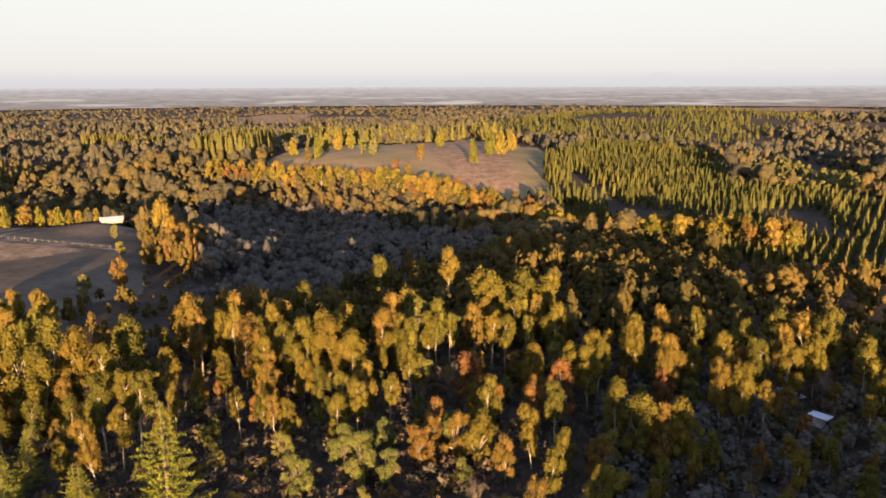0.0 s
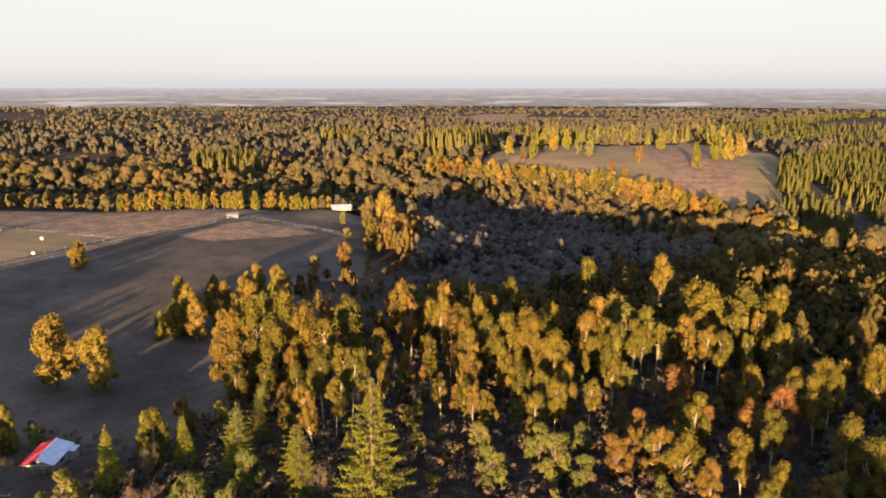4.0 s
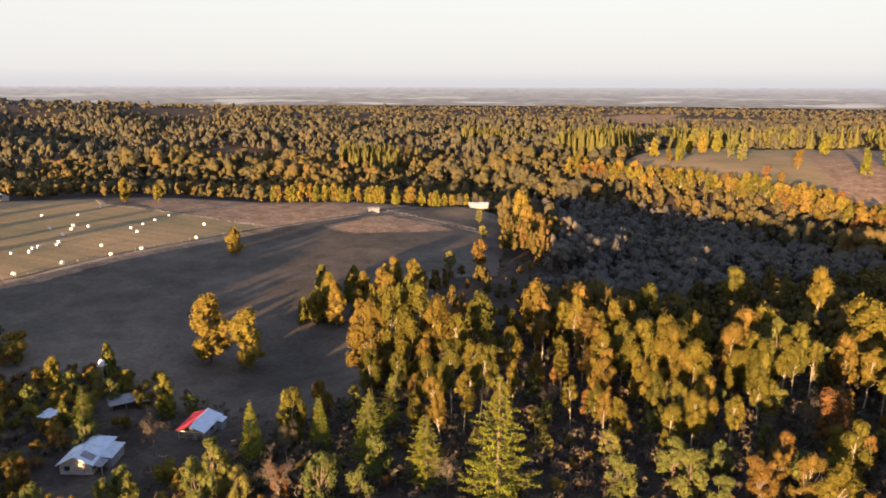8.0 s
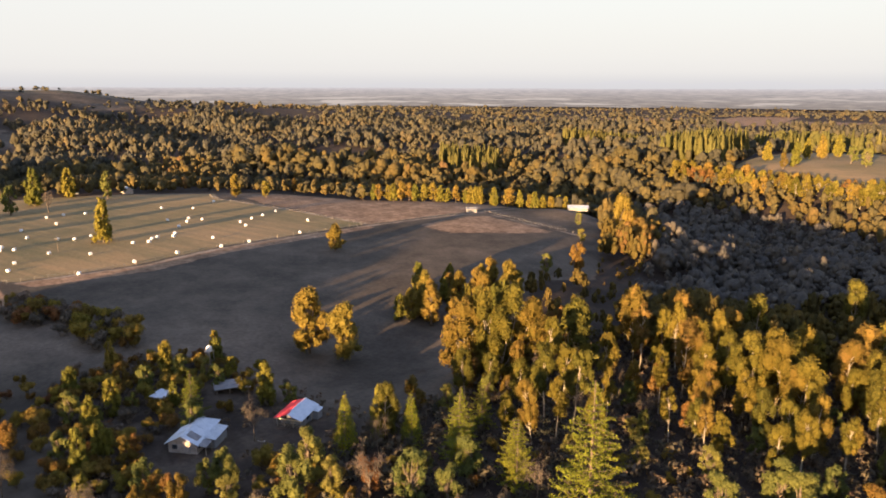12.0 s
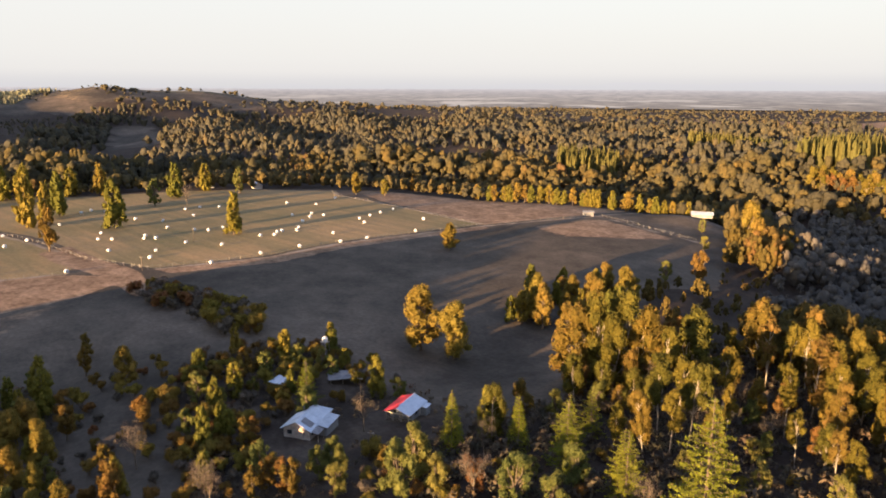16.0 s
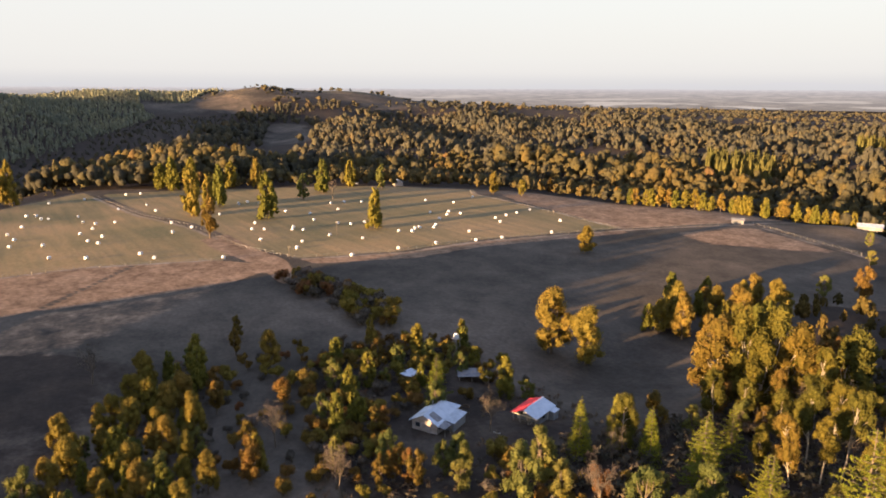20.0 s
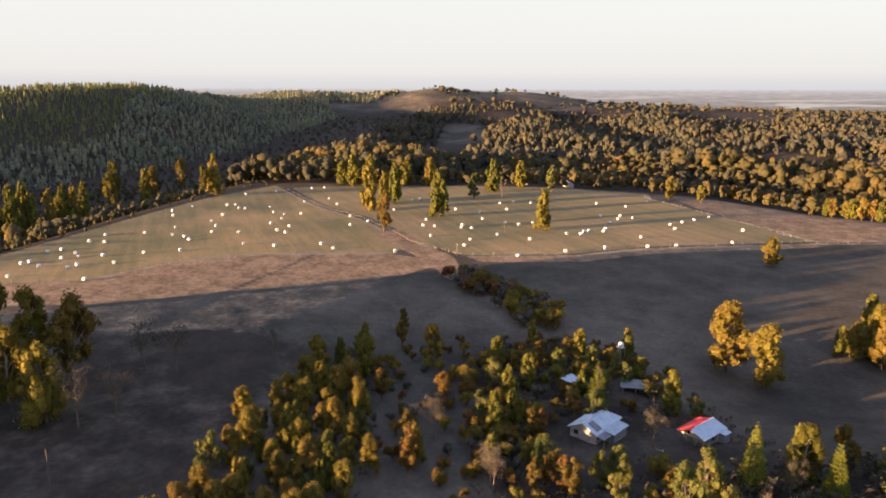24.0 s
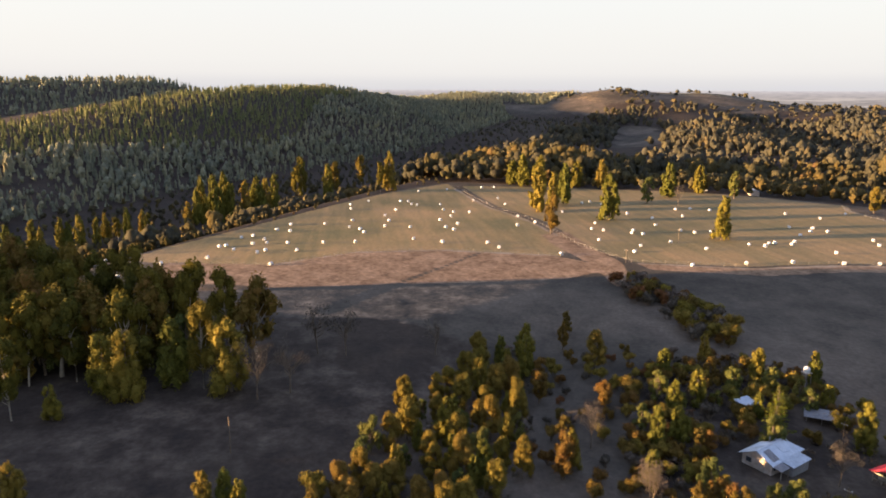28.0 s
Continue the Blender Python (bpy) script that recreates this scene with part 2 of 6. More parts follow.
def land(x, y):
    x, y = np.asarray(x, float), np.asarray(y, float)
    r = np.hypot(x, y)
    z = 0.5 * np.sin(x / 47 + 1) * np.sin(y / 61) + 0.35 * np.sin(x / 23 + y / 31)
    z = z + smooth(350, 1200, r) * (3.0 * np.sin(x / 170 + 2) * np.sin(y / 210) + 2.0 * np.sin(x / 90 - y / 120))
    # deep wooded valley before the north field, and the plateau that carries it
    z = z - 21 * hump(x, y, -50, 372, 125, 46, -0.33) - 8 * hump(x, y, -48, 245, 34, 45)
    z = z + 8 * hump(x, y, 0, 600, 120, 120) + 4.5 * hump(x, y, -150, 330, 16, 13, -0.5)
    # wooded hill beyond the hay field: a long ridge falling at both ends, a higher one behind it
    s = (x + 330) * -0.515 + (y + 110) * -0.857
    u = (x + 330) * -0.857 + (y + 110) * 0.515
    z = z - 15 * smooth(-60, -22, s) * (1 - smooth(60, 190, s)) * smooth(-150, 0, u) * (1 - smooth(500, 700, u))
    crest = sum(np.interp(u + d, RIDGE_ALONG, RIDGE_UP) for d in (-60, -20, 20, 60)) / 4
    z = z + crest * smooth(70, 300, s) * (1 - 0.45 * smooth(320, 560, s)) * (1 - smooth(900, 1500, s))
    z = z + np.clip(72 - 0.55 * crest, 0, None) * smooth(470, 720, s) * (1 - smooth(738, 822, u)) * smooth(-300, 100, u) * (1 - smooth(900, 1500, s))
    # far hill with its knoll and shoulder
    az = np.degrees(np.arctan2(-x, y))
    far_top = sum(np.interp(az + d, FAR_BEARING, FAR_UP) for d in (-0.5, 0, 0.5)) / 3
    z = z + far_top * np.exp(-0.5 * ((r - 1500) / 210) ** 2)
    # stream hollow behind the pasture's tree row, low ground beside the farmyard
    z = z - 12 * hump(x, y, -297, 380, 125, 40, 0.406) - 4.5 * hump(x, y, -106, 128, 19, 28)
    # gully of the tree strip before the farmyard
    along = np.clip(((x + 80) * -80 + y * 42) / 8164, -0.1, 1.1)
    z = z - 3.0 * np.exp(-(((x + 80 + 80 * along) ** 2 + (y - 42 * along) ** 2) / 13.0 ** 2))
    # folds of the wooded land between the fields
    keep = np.minimum(near_line(x, y, CLEAR + CLEAR[:1]), near_line(x, y, FIELD_NORTH + FIELD_NORTH[:1]))
    keep = np.where(inside(x, y, CLEAR) | inside(x, y, FIELD_NORTH), 0, smooth(15, 90, keep)) * smooth(180, 260, r) * (1 - smooth(1150, 1500, r)) * smooth(80, 160, y)
    keep = keep * (1 - smooth(-230, -150, x) * (1 - smooth(900, 1100, r)))
    z = z + keep * 8.5 * np.sin(y / 39 + 0.9 * np.sin(x / 115 + 1) + x / 260) * (0.65 + 0.35 * np.sin(x / 140 + y / 320))
    # rise beyond the plantation
    z = z + 20 * hump(x, y, 330, 1030, 190, 230)
    return z * (1 - 0.9 * smooth(2000, 2500, r)) + 38 * np.clip((r - 2100) / 2600, 0, 1.1) ** 1.5


def patches(x, y, size, turn=0.0):
    """Drifting patches between 0 and 1, of about that size."""
    u, v = (np.asarray(x) * math.cos(turn) + np.asarray(y) * math.sin(turn)) / size, (np.asarray(y) * math.cos(turn) - np.asarray(x) * math.sin(turn)) / size
    w = np.sin(u + 1.7 * np.sin(0.61 * v + 1)) * np.sin(v + 1.3 * np.sin(0.53 * u + 2)) + 0.5 * np.sin(2.3 * u - 1.1 * v + 3) * np.sin(1.9 * v + 0.7 * u)
    return np.clip(0.5 + 0.45 * w, 0, 1)


def inside(x, y, poly):
    x, y = np.asarray(x, float), np.asarray(y, float)
    hit = np.zeros(x.shape, bool)
    for (ax, ay), (bx, by) in zip(poly, poly[1:] + poly[:1]):
        cross = ((ay > y) != (by > y)) & (x < (bx - ax) * (y - ay) / ((by - ay) or 1e-9) + ax)
        hit ^= cross
    return hit


def near_line(x, y, line):
    d = np.full(np.shape(x), 1e9)
    for (ax, ay), (bx, by) in zip(line, line[1:]):
        k = np.clip(((x - ax) * (bx - ax) + (y - ay) * (by - ay)) / ((bx - ax) ** 2 + (by - ay) ** 2), 0, 1)
        d = np.minimum(d, np.hypot(x - ax - k * (bx - ax), y - ay - k * (by - ay)))
    return d


CLEAR = [(-75, 118), (-90, 146), (-83, 159), (-103, 199), (-89, 219), (-100, 251), (-133, 329), (-168, 345), (-217, 333), (-264, 302), (-318, 290), (-352, 264), (-379, 232),
         (-400, 195), (-440, 123), (-462, 65), (-419, 22), (-375, -7), (-318, -43), (-280, -70), (-251, -101), (-240, -114), (-220, -128), (-145, -110), (-89, -70), (-50, -20),
         (-45, 30), (-62, 60), (-81, 83), (-74, 103)]
MEADOW_WEST = [(-254, -69), (-242, -29), (-258, 1), (-257, 33), (-245, 75), (-262, 84), (-297, 82), (-318, 80), (-360, 71), (-430, 63), (-452, 60), (-410, 18), (-372, -9), (-318, -45), (-280, -72), (-262, -80)]
MEADOW_EAST = [(-233, 99), (-262, 90), (-297, 88), (-318, 86), (-360, 76), (-440, 68), (-436, 120), (-400, 190), (-378, 228), (-345, 262), (-327, 250), (-291, 247), (-259, 246), (-210, 241), (-216, 209), (-222, 167), (-221, 133)]
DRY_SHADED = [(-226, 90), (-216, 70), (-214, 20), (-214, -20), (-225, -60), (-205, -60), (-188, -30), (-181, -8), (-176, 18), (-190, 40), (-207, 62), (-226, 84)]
DRY_WEST = [(-247, 72), (-259, 33), (-260, 2), (-244, -29), (-254, -66), (-225, -60), (-214, -20), (-214, 20), (-216, 70), (-226, 90)]
DRY_NORTH = [(-208, 240), (-257, 249), (-292, 252), (-320, 262), (-318, 286), (-264, 299), (-217, 330), (-186, 335), (-190, 290)]
DRY_STRIP = [(-232, 98), (-219, 133), (-220, 167), (-213, 209), (-207, 238), (-200, 236), (-206, 205), (-211, 165), (-209, 132), (-222, 100)]
DRY_EAST = [(-178, 290), (-147, 281), (-128, 274), (-140, 258), (-165, 240), (-188, 250)]
FIELD_NORTH = [(-122, 530), (-120, 600), (-109, 744), (-31, 698), (51, 761), (115, 596), (72, 398), (44, 402), (12, 436), (-28, 464), (-66, 484), (-98, 505)]
DRY_BANK = [(-282, 78), (-288, 90), (-257, 91), (-234, 94), (-208, 88), (-202, 80), (-231, 83), (-261, 78)]
FIELD_PINK = [(22, 430), (6, 560), (-8, 690), (51, 755), (82, 640), (64, 415)]
FIELD_POND = [(238, 440), (300, 440), (300, 365), (222, 380)]
FIELD_FAR = [(-790, 295), (-770, 350), (-973, 435), (-1043, 398)]
FIELD_HILL = [(-1140, 250), (-1130, 420), (-1230, 470), (-1290, 270)]
PLANTATION = [(69, 394), (95, 534), (165, 673), (260, 638), (187, 410), (240, 380), (260, 280), (175, 190), (117, 228), (104, 273), (71, 324)]
TRACKS = [[(-430, 62), (-360, 70), (-318, 79), (-297, 82), (-280, 84)], [(-340, 257), (-327, 249), (-291, 247), (-259, 246), (-210, 241)], [(-231, 99), (-218, 133), (-219, 167), (-212, 209), (-206, 238), (-184, 288), (-178, 333), (-150, 345)], [(-181, 296), (-145, 281), (-120, 276)], [(-243, -29), (-259, 1), (-258, 33), (-246, 75)]]
FURROW = [(-190, -7), (-202, 2), (-218, 16), (-237, 33), (-250, 44), (-262, 54)]
DARK_PATCH = [(-176, 1), (-180, 10), (-171, 17), (-151, 15), (-142, 7), (-152, 0)]
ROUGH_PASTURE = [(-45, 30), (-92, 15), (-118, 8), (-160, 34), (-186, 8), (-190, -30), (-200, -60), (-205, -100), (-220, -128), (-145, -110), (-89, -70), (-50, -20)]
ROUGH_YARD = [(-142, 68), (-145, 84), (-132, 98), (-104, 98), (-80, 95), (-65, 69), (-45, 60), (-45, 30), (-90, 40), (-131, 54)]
OPEN_GROUND = [CLEAR, FIELD_NORTH, FIELD_POND, FIELD_FAR, FIELD_HILL]


def bearing(x, y):
    return np.degrees(np.arctan2(-x, y))


def cover(x, y, poly, d=0.7):
    """How much of the ground about each point lies inside."""
    return sum(inside(x + i * d, y + j * d, poly).astype(float) for i in (-1, 0, 1) for j in (-1, 0, 1)) / 9


def axis(lo, hi, step, reach):
    core = list(np.arange(lo, hi + 0.1, step))
    up, down, d = [], [], step
    while (core + up)[-1] < reach:
        d *= 1.13
        up.append((core + up)[-1] + d)
    d = step
    while (down[-1] if down else core[0]) > -reach:
        d *= 1.13
        down.append((down[-1] if down else core[0]) - d)
    return np.array(down[::-1] + core + up)


def raw_mesh(name, verts, faces, mat, smooth_shade=False, **attributes):
    """A mesh from arrays: vertices (n, 3) and faces (m, 3) or (m, 4)."""
    me = bpy.data.meshes.new(name)
    verts, faces = np.asarray(verts, np.float32), np.asarray(faces, np.int32)
    k = faces.shape[1]
    me.vertices.add(len(verts))
    me.vertices.foreach_set("co", verts.ravel())
    me.loops.add(faces.size)
    me.loops.foreach_set("vertex_index", faces.ravel())
    me.polygons.add(len(faces))
    me.polygons.foreach_set("loop_start", np.arange(0, faces.size, k, dtype=np.int32))
    for key, values in attributes.items():
        if np.ndim(values) == 1:
            me.attributes.new(key, "FLOAT", "POINT").data.foreach_set("value", np.asarray(values, np.float32))
        else:
            me.attributes.new(key, "FLOAT_COLOR", "POINT").data.foreach_set("color", np.asarray(values, np.float32).ravel())
    me.update(calc_edges=True)
    me.polygons.foreach_set("use_smooth", np.full(len(faces), smooth_shade))
    me.materials.append(mat)
    return me


gx, gy = axis(-470, 130, 2.0, 4950), axis(-130, 350, 2.0, 4950)
GX, GY = np.meshgrid(gx, gy)
GZ = land(GX, GY)
opened = np.zeros(GX.shape)
for poly in OPEN_GROUND:
    opened = np.maximum(opened, cover(GX, GY, poly))
far_fields = (np.sin(GX / 310 + 1.3 * np.sin(GY / 400)) * np.sin(GY / 270 + GX / 900) > 0.62) & (np.hypot(GX, GY) > 1300)
opened = np.maximum(opened, far_fields)
meadow = np.maximum(cover(GX, GY, MEADOW_WEST), cover(GX, GY, MEADOW_EAST))
far_hill = (np.hypot(GX, GY) > 1290) & (np.hypot(GX, GY) < 1560) & (bearing(GX, GY) > 57) & (bearing(GX, GY) < 77)
opened = np.maximum(opened, far_hill)
meadow = np.maximum(meadow, inside(GX, GY, FIELD_NORTH))
meadow = np.maximum(meadow, far_hill * (0.15 + 0.4 * patches(GX, GY, 60)))
dry = np.zeros(GX.shape)
for poly in (DRY_WEST, DRY_NORTH, DRY_STRIP, DRY_BANK):
    dry = np.maximum(dry, cover(GX, GY, poly))
# same dry grass at half strength: the wood's shade put into its colour
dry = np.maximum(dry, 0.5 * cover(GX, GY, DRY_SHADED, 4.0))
dry = np.maximum(dry, 0.8 * cover(GX, GY, DRY_EAST, 4.0))
dry = np.maximum(dry, 0.72 * cover(GX, GY, FIELD_PINK, 6.0))
# rough stretches mixed towards the darker woodland floor colour
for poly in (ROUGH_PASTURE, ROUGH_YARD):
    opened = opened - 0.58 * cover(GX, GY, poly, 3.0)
dry = np.maximum(dry, far_fields * 0.9)
dry = dry - 0.75 * np.exp(-(near_line(GX, GY, FURROW) / 1.6) ** 2)
# oval patch of pasture, darker than the ground round it
opened = opened - 0.7 * cover(GX, GY, DARK_PATCH, 3.0)
earth = np.zeros(GX.shape)
for line in TRACKS:
    earth = np.maximum(earth, np.clip(0.85 - near_line(GX, GY, line) / 3.0, 0, 0.62))
nx, ny = len(gx), len(gy)
idx = np.arange(nx * ny).reshape(ny, nx)
quads = np.stack([idx[:-1, :-1], idx[:-1, 1:], idx[1:, 1:], idx[1:, :-1]], -1).reshape(-1, 4)
me = raw_mesh("ground", np.stack([GX, GY, GZ], -1).reshape(-1, 3), quads, GROUND, True,
              zone=np.stack([meadow, dry, earth, np.ones_like(dry)], -1).reshape(-1, 4), open=opened.ravel())
tagged(new("ground", me), "rolling pasture, mown hay fields and woodland floor", "ground", kind="structure")


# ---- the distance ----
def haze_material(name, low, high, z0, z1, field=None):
    """The far plain and mountains: air haze and its light are painted as a glow."""
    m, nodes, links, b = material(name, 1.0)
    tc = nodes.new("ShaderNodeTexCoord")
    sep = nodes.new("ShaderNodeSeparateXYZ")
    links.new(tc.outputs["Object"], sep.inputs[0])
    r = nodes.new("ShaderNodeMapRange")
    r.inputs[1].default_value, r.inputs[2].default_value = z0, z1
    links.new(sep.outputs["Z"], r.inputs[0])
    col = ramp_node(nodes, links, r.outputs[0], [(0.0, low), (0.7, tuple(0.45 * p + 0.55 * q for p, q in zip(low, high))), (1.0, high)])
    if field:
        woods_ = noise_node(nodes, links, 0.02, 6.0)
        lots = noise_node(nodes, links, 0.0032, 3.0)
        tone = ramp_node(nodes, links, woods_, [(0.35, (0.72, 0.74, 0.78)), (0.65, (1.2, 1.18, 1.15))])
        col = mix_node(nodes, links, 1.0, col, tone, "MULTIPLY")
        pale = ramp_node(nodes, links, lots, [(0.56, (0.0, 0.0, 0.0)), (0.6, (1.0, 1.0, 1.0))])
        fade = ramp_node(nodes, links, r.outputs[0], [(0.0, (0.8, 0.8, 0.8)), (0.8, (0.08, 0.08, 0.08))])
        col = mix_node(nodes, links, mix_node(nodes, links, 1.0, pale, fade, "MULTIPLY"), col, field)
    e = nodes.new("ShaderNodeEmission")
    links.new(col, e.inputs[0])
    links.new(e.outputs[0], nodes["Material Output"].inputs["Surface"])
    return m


def ring_of_land(name, r0, r1, z0, z1, mat, rise, label):
    n = 360
    a = np.linspace(0, 2 * math.pi, n, endpoint=False)
    rows = []
    for k in range(7):
        f = k / 6
        rows.append(np.stack([np.cos(a) * (r0 + (r1 - r0) * f), np.sin(a) * (r0 + (r1 - r0) * f), z0 + (z1 + rise(a) - z0) * f], 1))
    v = np.concatenate(rows)
    f = [(k * n + i, k * n + (i + 1) % n, (k + 1) * n + (i + 1) % n, (k + 1) * n + i) for k in range(6) for i in range(n)]
    return tagged(new(name, raw_mesh(name, v, f, mat, True)), label, "backdrop", kind="structure")


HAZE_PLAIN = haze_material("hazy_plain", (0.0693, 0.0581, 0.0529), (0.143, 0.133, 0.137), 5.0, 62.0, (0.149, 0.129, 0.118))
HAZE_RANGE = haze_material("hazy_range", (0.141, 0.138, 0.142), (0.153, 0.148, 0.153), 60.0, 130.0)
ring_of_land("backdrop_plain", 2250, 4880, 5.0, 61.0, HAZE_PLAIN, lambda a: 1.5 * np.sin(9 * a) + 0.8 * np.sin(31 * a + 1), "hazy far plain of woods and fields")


def mountains(a):
    az = np.degrees(np.arctan2(-np.cos(a), np.sin(a)))
    z = 20 + 22 * np.exp(-((az - 20) / 22) ** 2) + 9 * np.sin(az * 0.7) + 4 * np.sin(az * 2.3) + 2 * np.sin(az * 5.1)
    return z + 48 * np.exp(-((az + 18.6) / 1.7) ** 2) + 30 * np.exp(-((az + 20.5) / 4.5) ** 2)


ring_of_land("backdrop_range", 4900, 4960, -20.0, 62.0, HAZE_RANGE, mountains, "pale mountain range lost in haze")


# ---- building helpers ----
def part(name, bm_or_mesh, mat, parent, label="", at=None):
    """Links a bmesh or mesh as one part under a thing or a part."""
    me = bm_or_mesh
    if isinstance(bm_or_mesh, bmesh.types.BMesh):
        me = bpy.data.meshes.new(name)
        bm_or_mesh.to_mesh(me)
        bm_or_mesh.free()
        me.materials.append(mat)
    ob = new(name, me)
    ob.parent = parent
    if at is not None:
        ob.matrix_basis = at
    if label:
        ob["label"] = label
    return ob


def thing(name, m, label, category, group="", kind=""):
    ob = new(name)
    ob.matrix_basis = m
    ob.empty_display_size = 0.5
    return tagged(ob, label, category, group, kind)


def on_land(x, y, turn=0.0, scale=1.0, sink=0.0):
    return pose(x, y, float(land(x, y)) - sink, 0, 0, turn) @ Matrix.Scale(scale, 4)


def tube(path, radii, sides=6):
    """A tapered tube along a path: vertices and quads."""
    path = [Vector(p) for p in path]
    vs, fs = [], []
    for i, (p, r) in enumerate(zip(path, radii)):
        d = (path[min(i + 1, len(path) - 1)] - path[max(i - 1, 0)]).normalized()
        q = d.to_track_quat("Z", "Y")
        for k in range(sides):
            a = 2 * math.pi * k / sides
            vs.append(p + q @ Vector((math.cos(a) * r, math.sin(a) * r, 0)))
    for i in range(len(path) - 1):
        for k in range(sides):
            a, b = i * sides + k, i * sides + (k + 1) % sides
            fs.append((a, b, b + sides, a + sides))
    return np.array(vs), np.array(fs)


def joined(pieces):
    vs, fs, n = [], [], 0
    for v, f in pieces:
        vs.append(v)
        fs.append(np.asarray(f) + n)
        n += len(v)
    return np.concatenate(vs), np.concatenate(fs)


def leaves(centres, normals, sizes, g):
    """Folded four-cornered leaf sprays."""
    n = len(centres)
    nrm = normals / (np.linalg.norm(normals, axis=1, keepdims=True) + 1e-9)
    a = np.cross(nrm, g.normal(size=(n, 3)))
    a /= np.linalg.norm(a, axis=1, keepdims=True) + 1e-9
    b = np.cross(nrm, a)
    s, w = sizes[:, None], (sizes * g.uniform(0.32, 0.75, n))[:, None]
    fold = nrm * s * 0.28
    v = np.stack([centres - a * s * 0.6, centres + b * w * 0.5 - fold, centres + a * s * 0.6, centres - b * w * 0.5 - fold], 1).reshape(-1, 3)
    return v, np.arange(4 * n).reshape(-1, 4)


def lobed(lobes, count, size, g, core=0.7):
    """Leaf sprays over a cloud of lobes (x, y, z, radius, height radius)."""
    lobes = np.array(lobes, float)
    share = lobes[:, 3] ** 2
    pick = g.choice(len(lobes), count, p=share / share.sum())
    d = g.normal(size=(count, 3))
    d[:, 2] += 0.25
    d /= np.linalg.norm(d, axis=1, keepdims=True)
    depth = g.uniform(0.72, 1.08, count)[:, None]
    c = lobes[pick, :3] + d * lobes[pick][:, [3, 3, 4]] * depth
    sprays = leaves(c, d + 0.45 * g.normal(size=(count, 3)), size * g.uniform(0.6, 1.35, count), g)
    if not core:
        return sprays
    return joined([sprays] + [blob(x, y, z, r * core, up * core, g, 5, False) for x, y, z, r, up in lobes])


def blob(x, y, z, r, up, g, sides=6, fine=True):
    """A rounded, uneven bough: vertices and quads."""
    cuts = ((-0.92, 0.35), (-0.4, 0.92), (0.25, 0.97), (0.72, 0.66), (0.98, 0.14)) if fine else ((-0.85, 0.45), (0.0, 1.0), (0.6, 0.75), (0.95, 0.15))
    v, f = tube([(x, y, z + up * k) for k, _ in cuts], [r * w for _, w in cuts], sides)
    return v + g.normal(size=v.shape) * r * 0.09, f


def crown(seed, wide, base, n, count, size, flat=1.0, sides=6, fine=True, bough=1.0):
    """A far crown one metre high: rounded boughs heaped on one another, sprays of leaves over them."""
    g = np.random.default_rng(seed)
    lobes = [(0, 0, base + (1 - base) * 0.48, wide * (0.46 + 0.32 * bough), (1 - base) * 0.45)]
    for i in range(n):
        a, k = 2.4 * i + g.uniform(-0.5, 0.5), (i + 0.5) / n
        z = base + (1 - base) * (0.2 + 0.62 * k)
        reach = wide * (0.5 + 0.42 * math.sin(math.pi * (0.18 + 0.7 * k))) * (1 - 0.35 * k) * g.uniform(0.75, 1.2) / (0.55 + 0.45 * bough)
        r = wide * g.uniform(0.34, 0.54) * (1.1 - 0.25 * k) * bough
        lobes.append((math.cos(a) * reach, math.sin(a) * reach, z, r, r * g.uniform(0.75, 1.1) * flat))
    pieces = [blob(*lobe, g, sides, fine) for lobe in lobes]
    ls = np.array(lobes)
    pick = g.choice(len(ls), count * 2, p=ls[:, 3] ** 2 / (ls[:, 3] ** 2).sum())
    d = g.normal(size=(count * 2, 3))
    d[:, 2] += 0.3
    d /= np.linalg.norm(d, axis=1, keepdims=True)
    c = ls[pick, :3] + d * ls[pick][:, [3, 3, 4]] * g.uniform(0.92, 1.1, (count * 2, 1))
    out = np.ones(count * 2, bool)
    for x, y, z, r, up in lobes:
        out &= ((c - (x, y, z)) ** 2 / (r * r, r * r, up * up)).sum(1) > 0.75
    keep = np.where(out)[0][:count]
    pieces.append(leaves(c[keep], d[keep] + 0.3 * g.normal(size=(len(keep), 3)), size * g.uniform(0.6, 1.3, len(keep)), g))
    return joined(pieces)


def cone(seed, wide=0.15, tiers=5, sides=6, base=0.06):
    """A narrow far conifer one metre high: ragged tiers, each wider at its foot."""
    g = np.random.default_rng(seed)
    path, radii = [], []
    for i in range(tiers):
        k, step = i / tiers, (1 - base) / tiers
        path += [(0, 0, base + (1 - base) * k), (0, 0, base + (1 - base) * k + step * 0.75)]
        radii += [wide * (1.04 - k) ** 0.8, wide * max(0.06, (1 - k - 0.9 / tiers)) ** 0.8 * 0.8]
    path.append((0, 0, 1.0))
    radii.append(0.012)
    v, f = tube(path, radii, sides)
    out = np.linalg.norm(v[:, :2], axis=1, keepdims=True)
    v = v + np.concatenate([v[:, :2] * g.normal(size=(len(v), 1)) * 0.22, g.normal(size=(len(v), 1)) * 0.02 - 0.25 * out * (g.uniform(size=(len(v), 1)) < 0.5)], 1)
    return v, f


def limb(a, b, r, g, bend=0.12):
    a, b = np.array(a, float), np.array(b, float)
    k = np.linspace(0, 1, 4)[:, None]
    p = a + (b - a) * k + g.normal(size=(4, 3)) * bend * np.linalg.norm(b - a) * (k * (1 - k)) * 2
    return tube(p, [r, r * 0.8, r * 0.55, r * 0.25], 5)


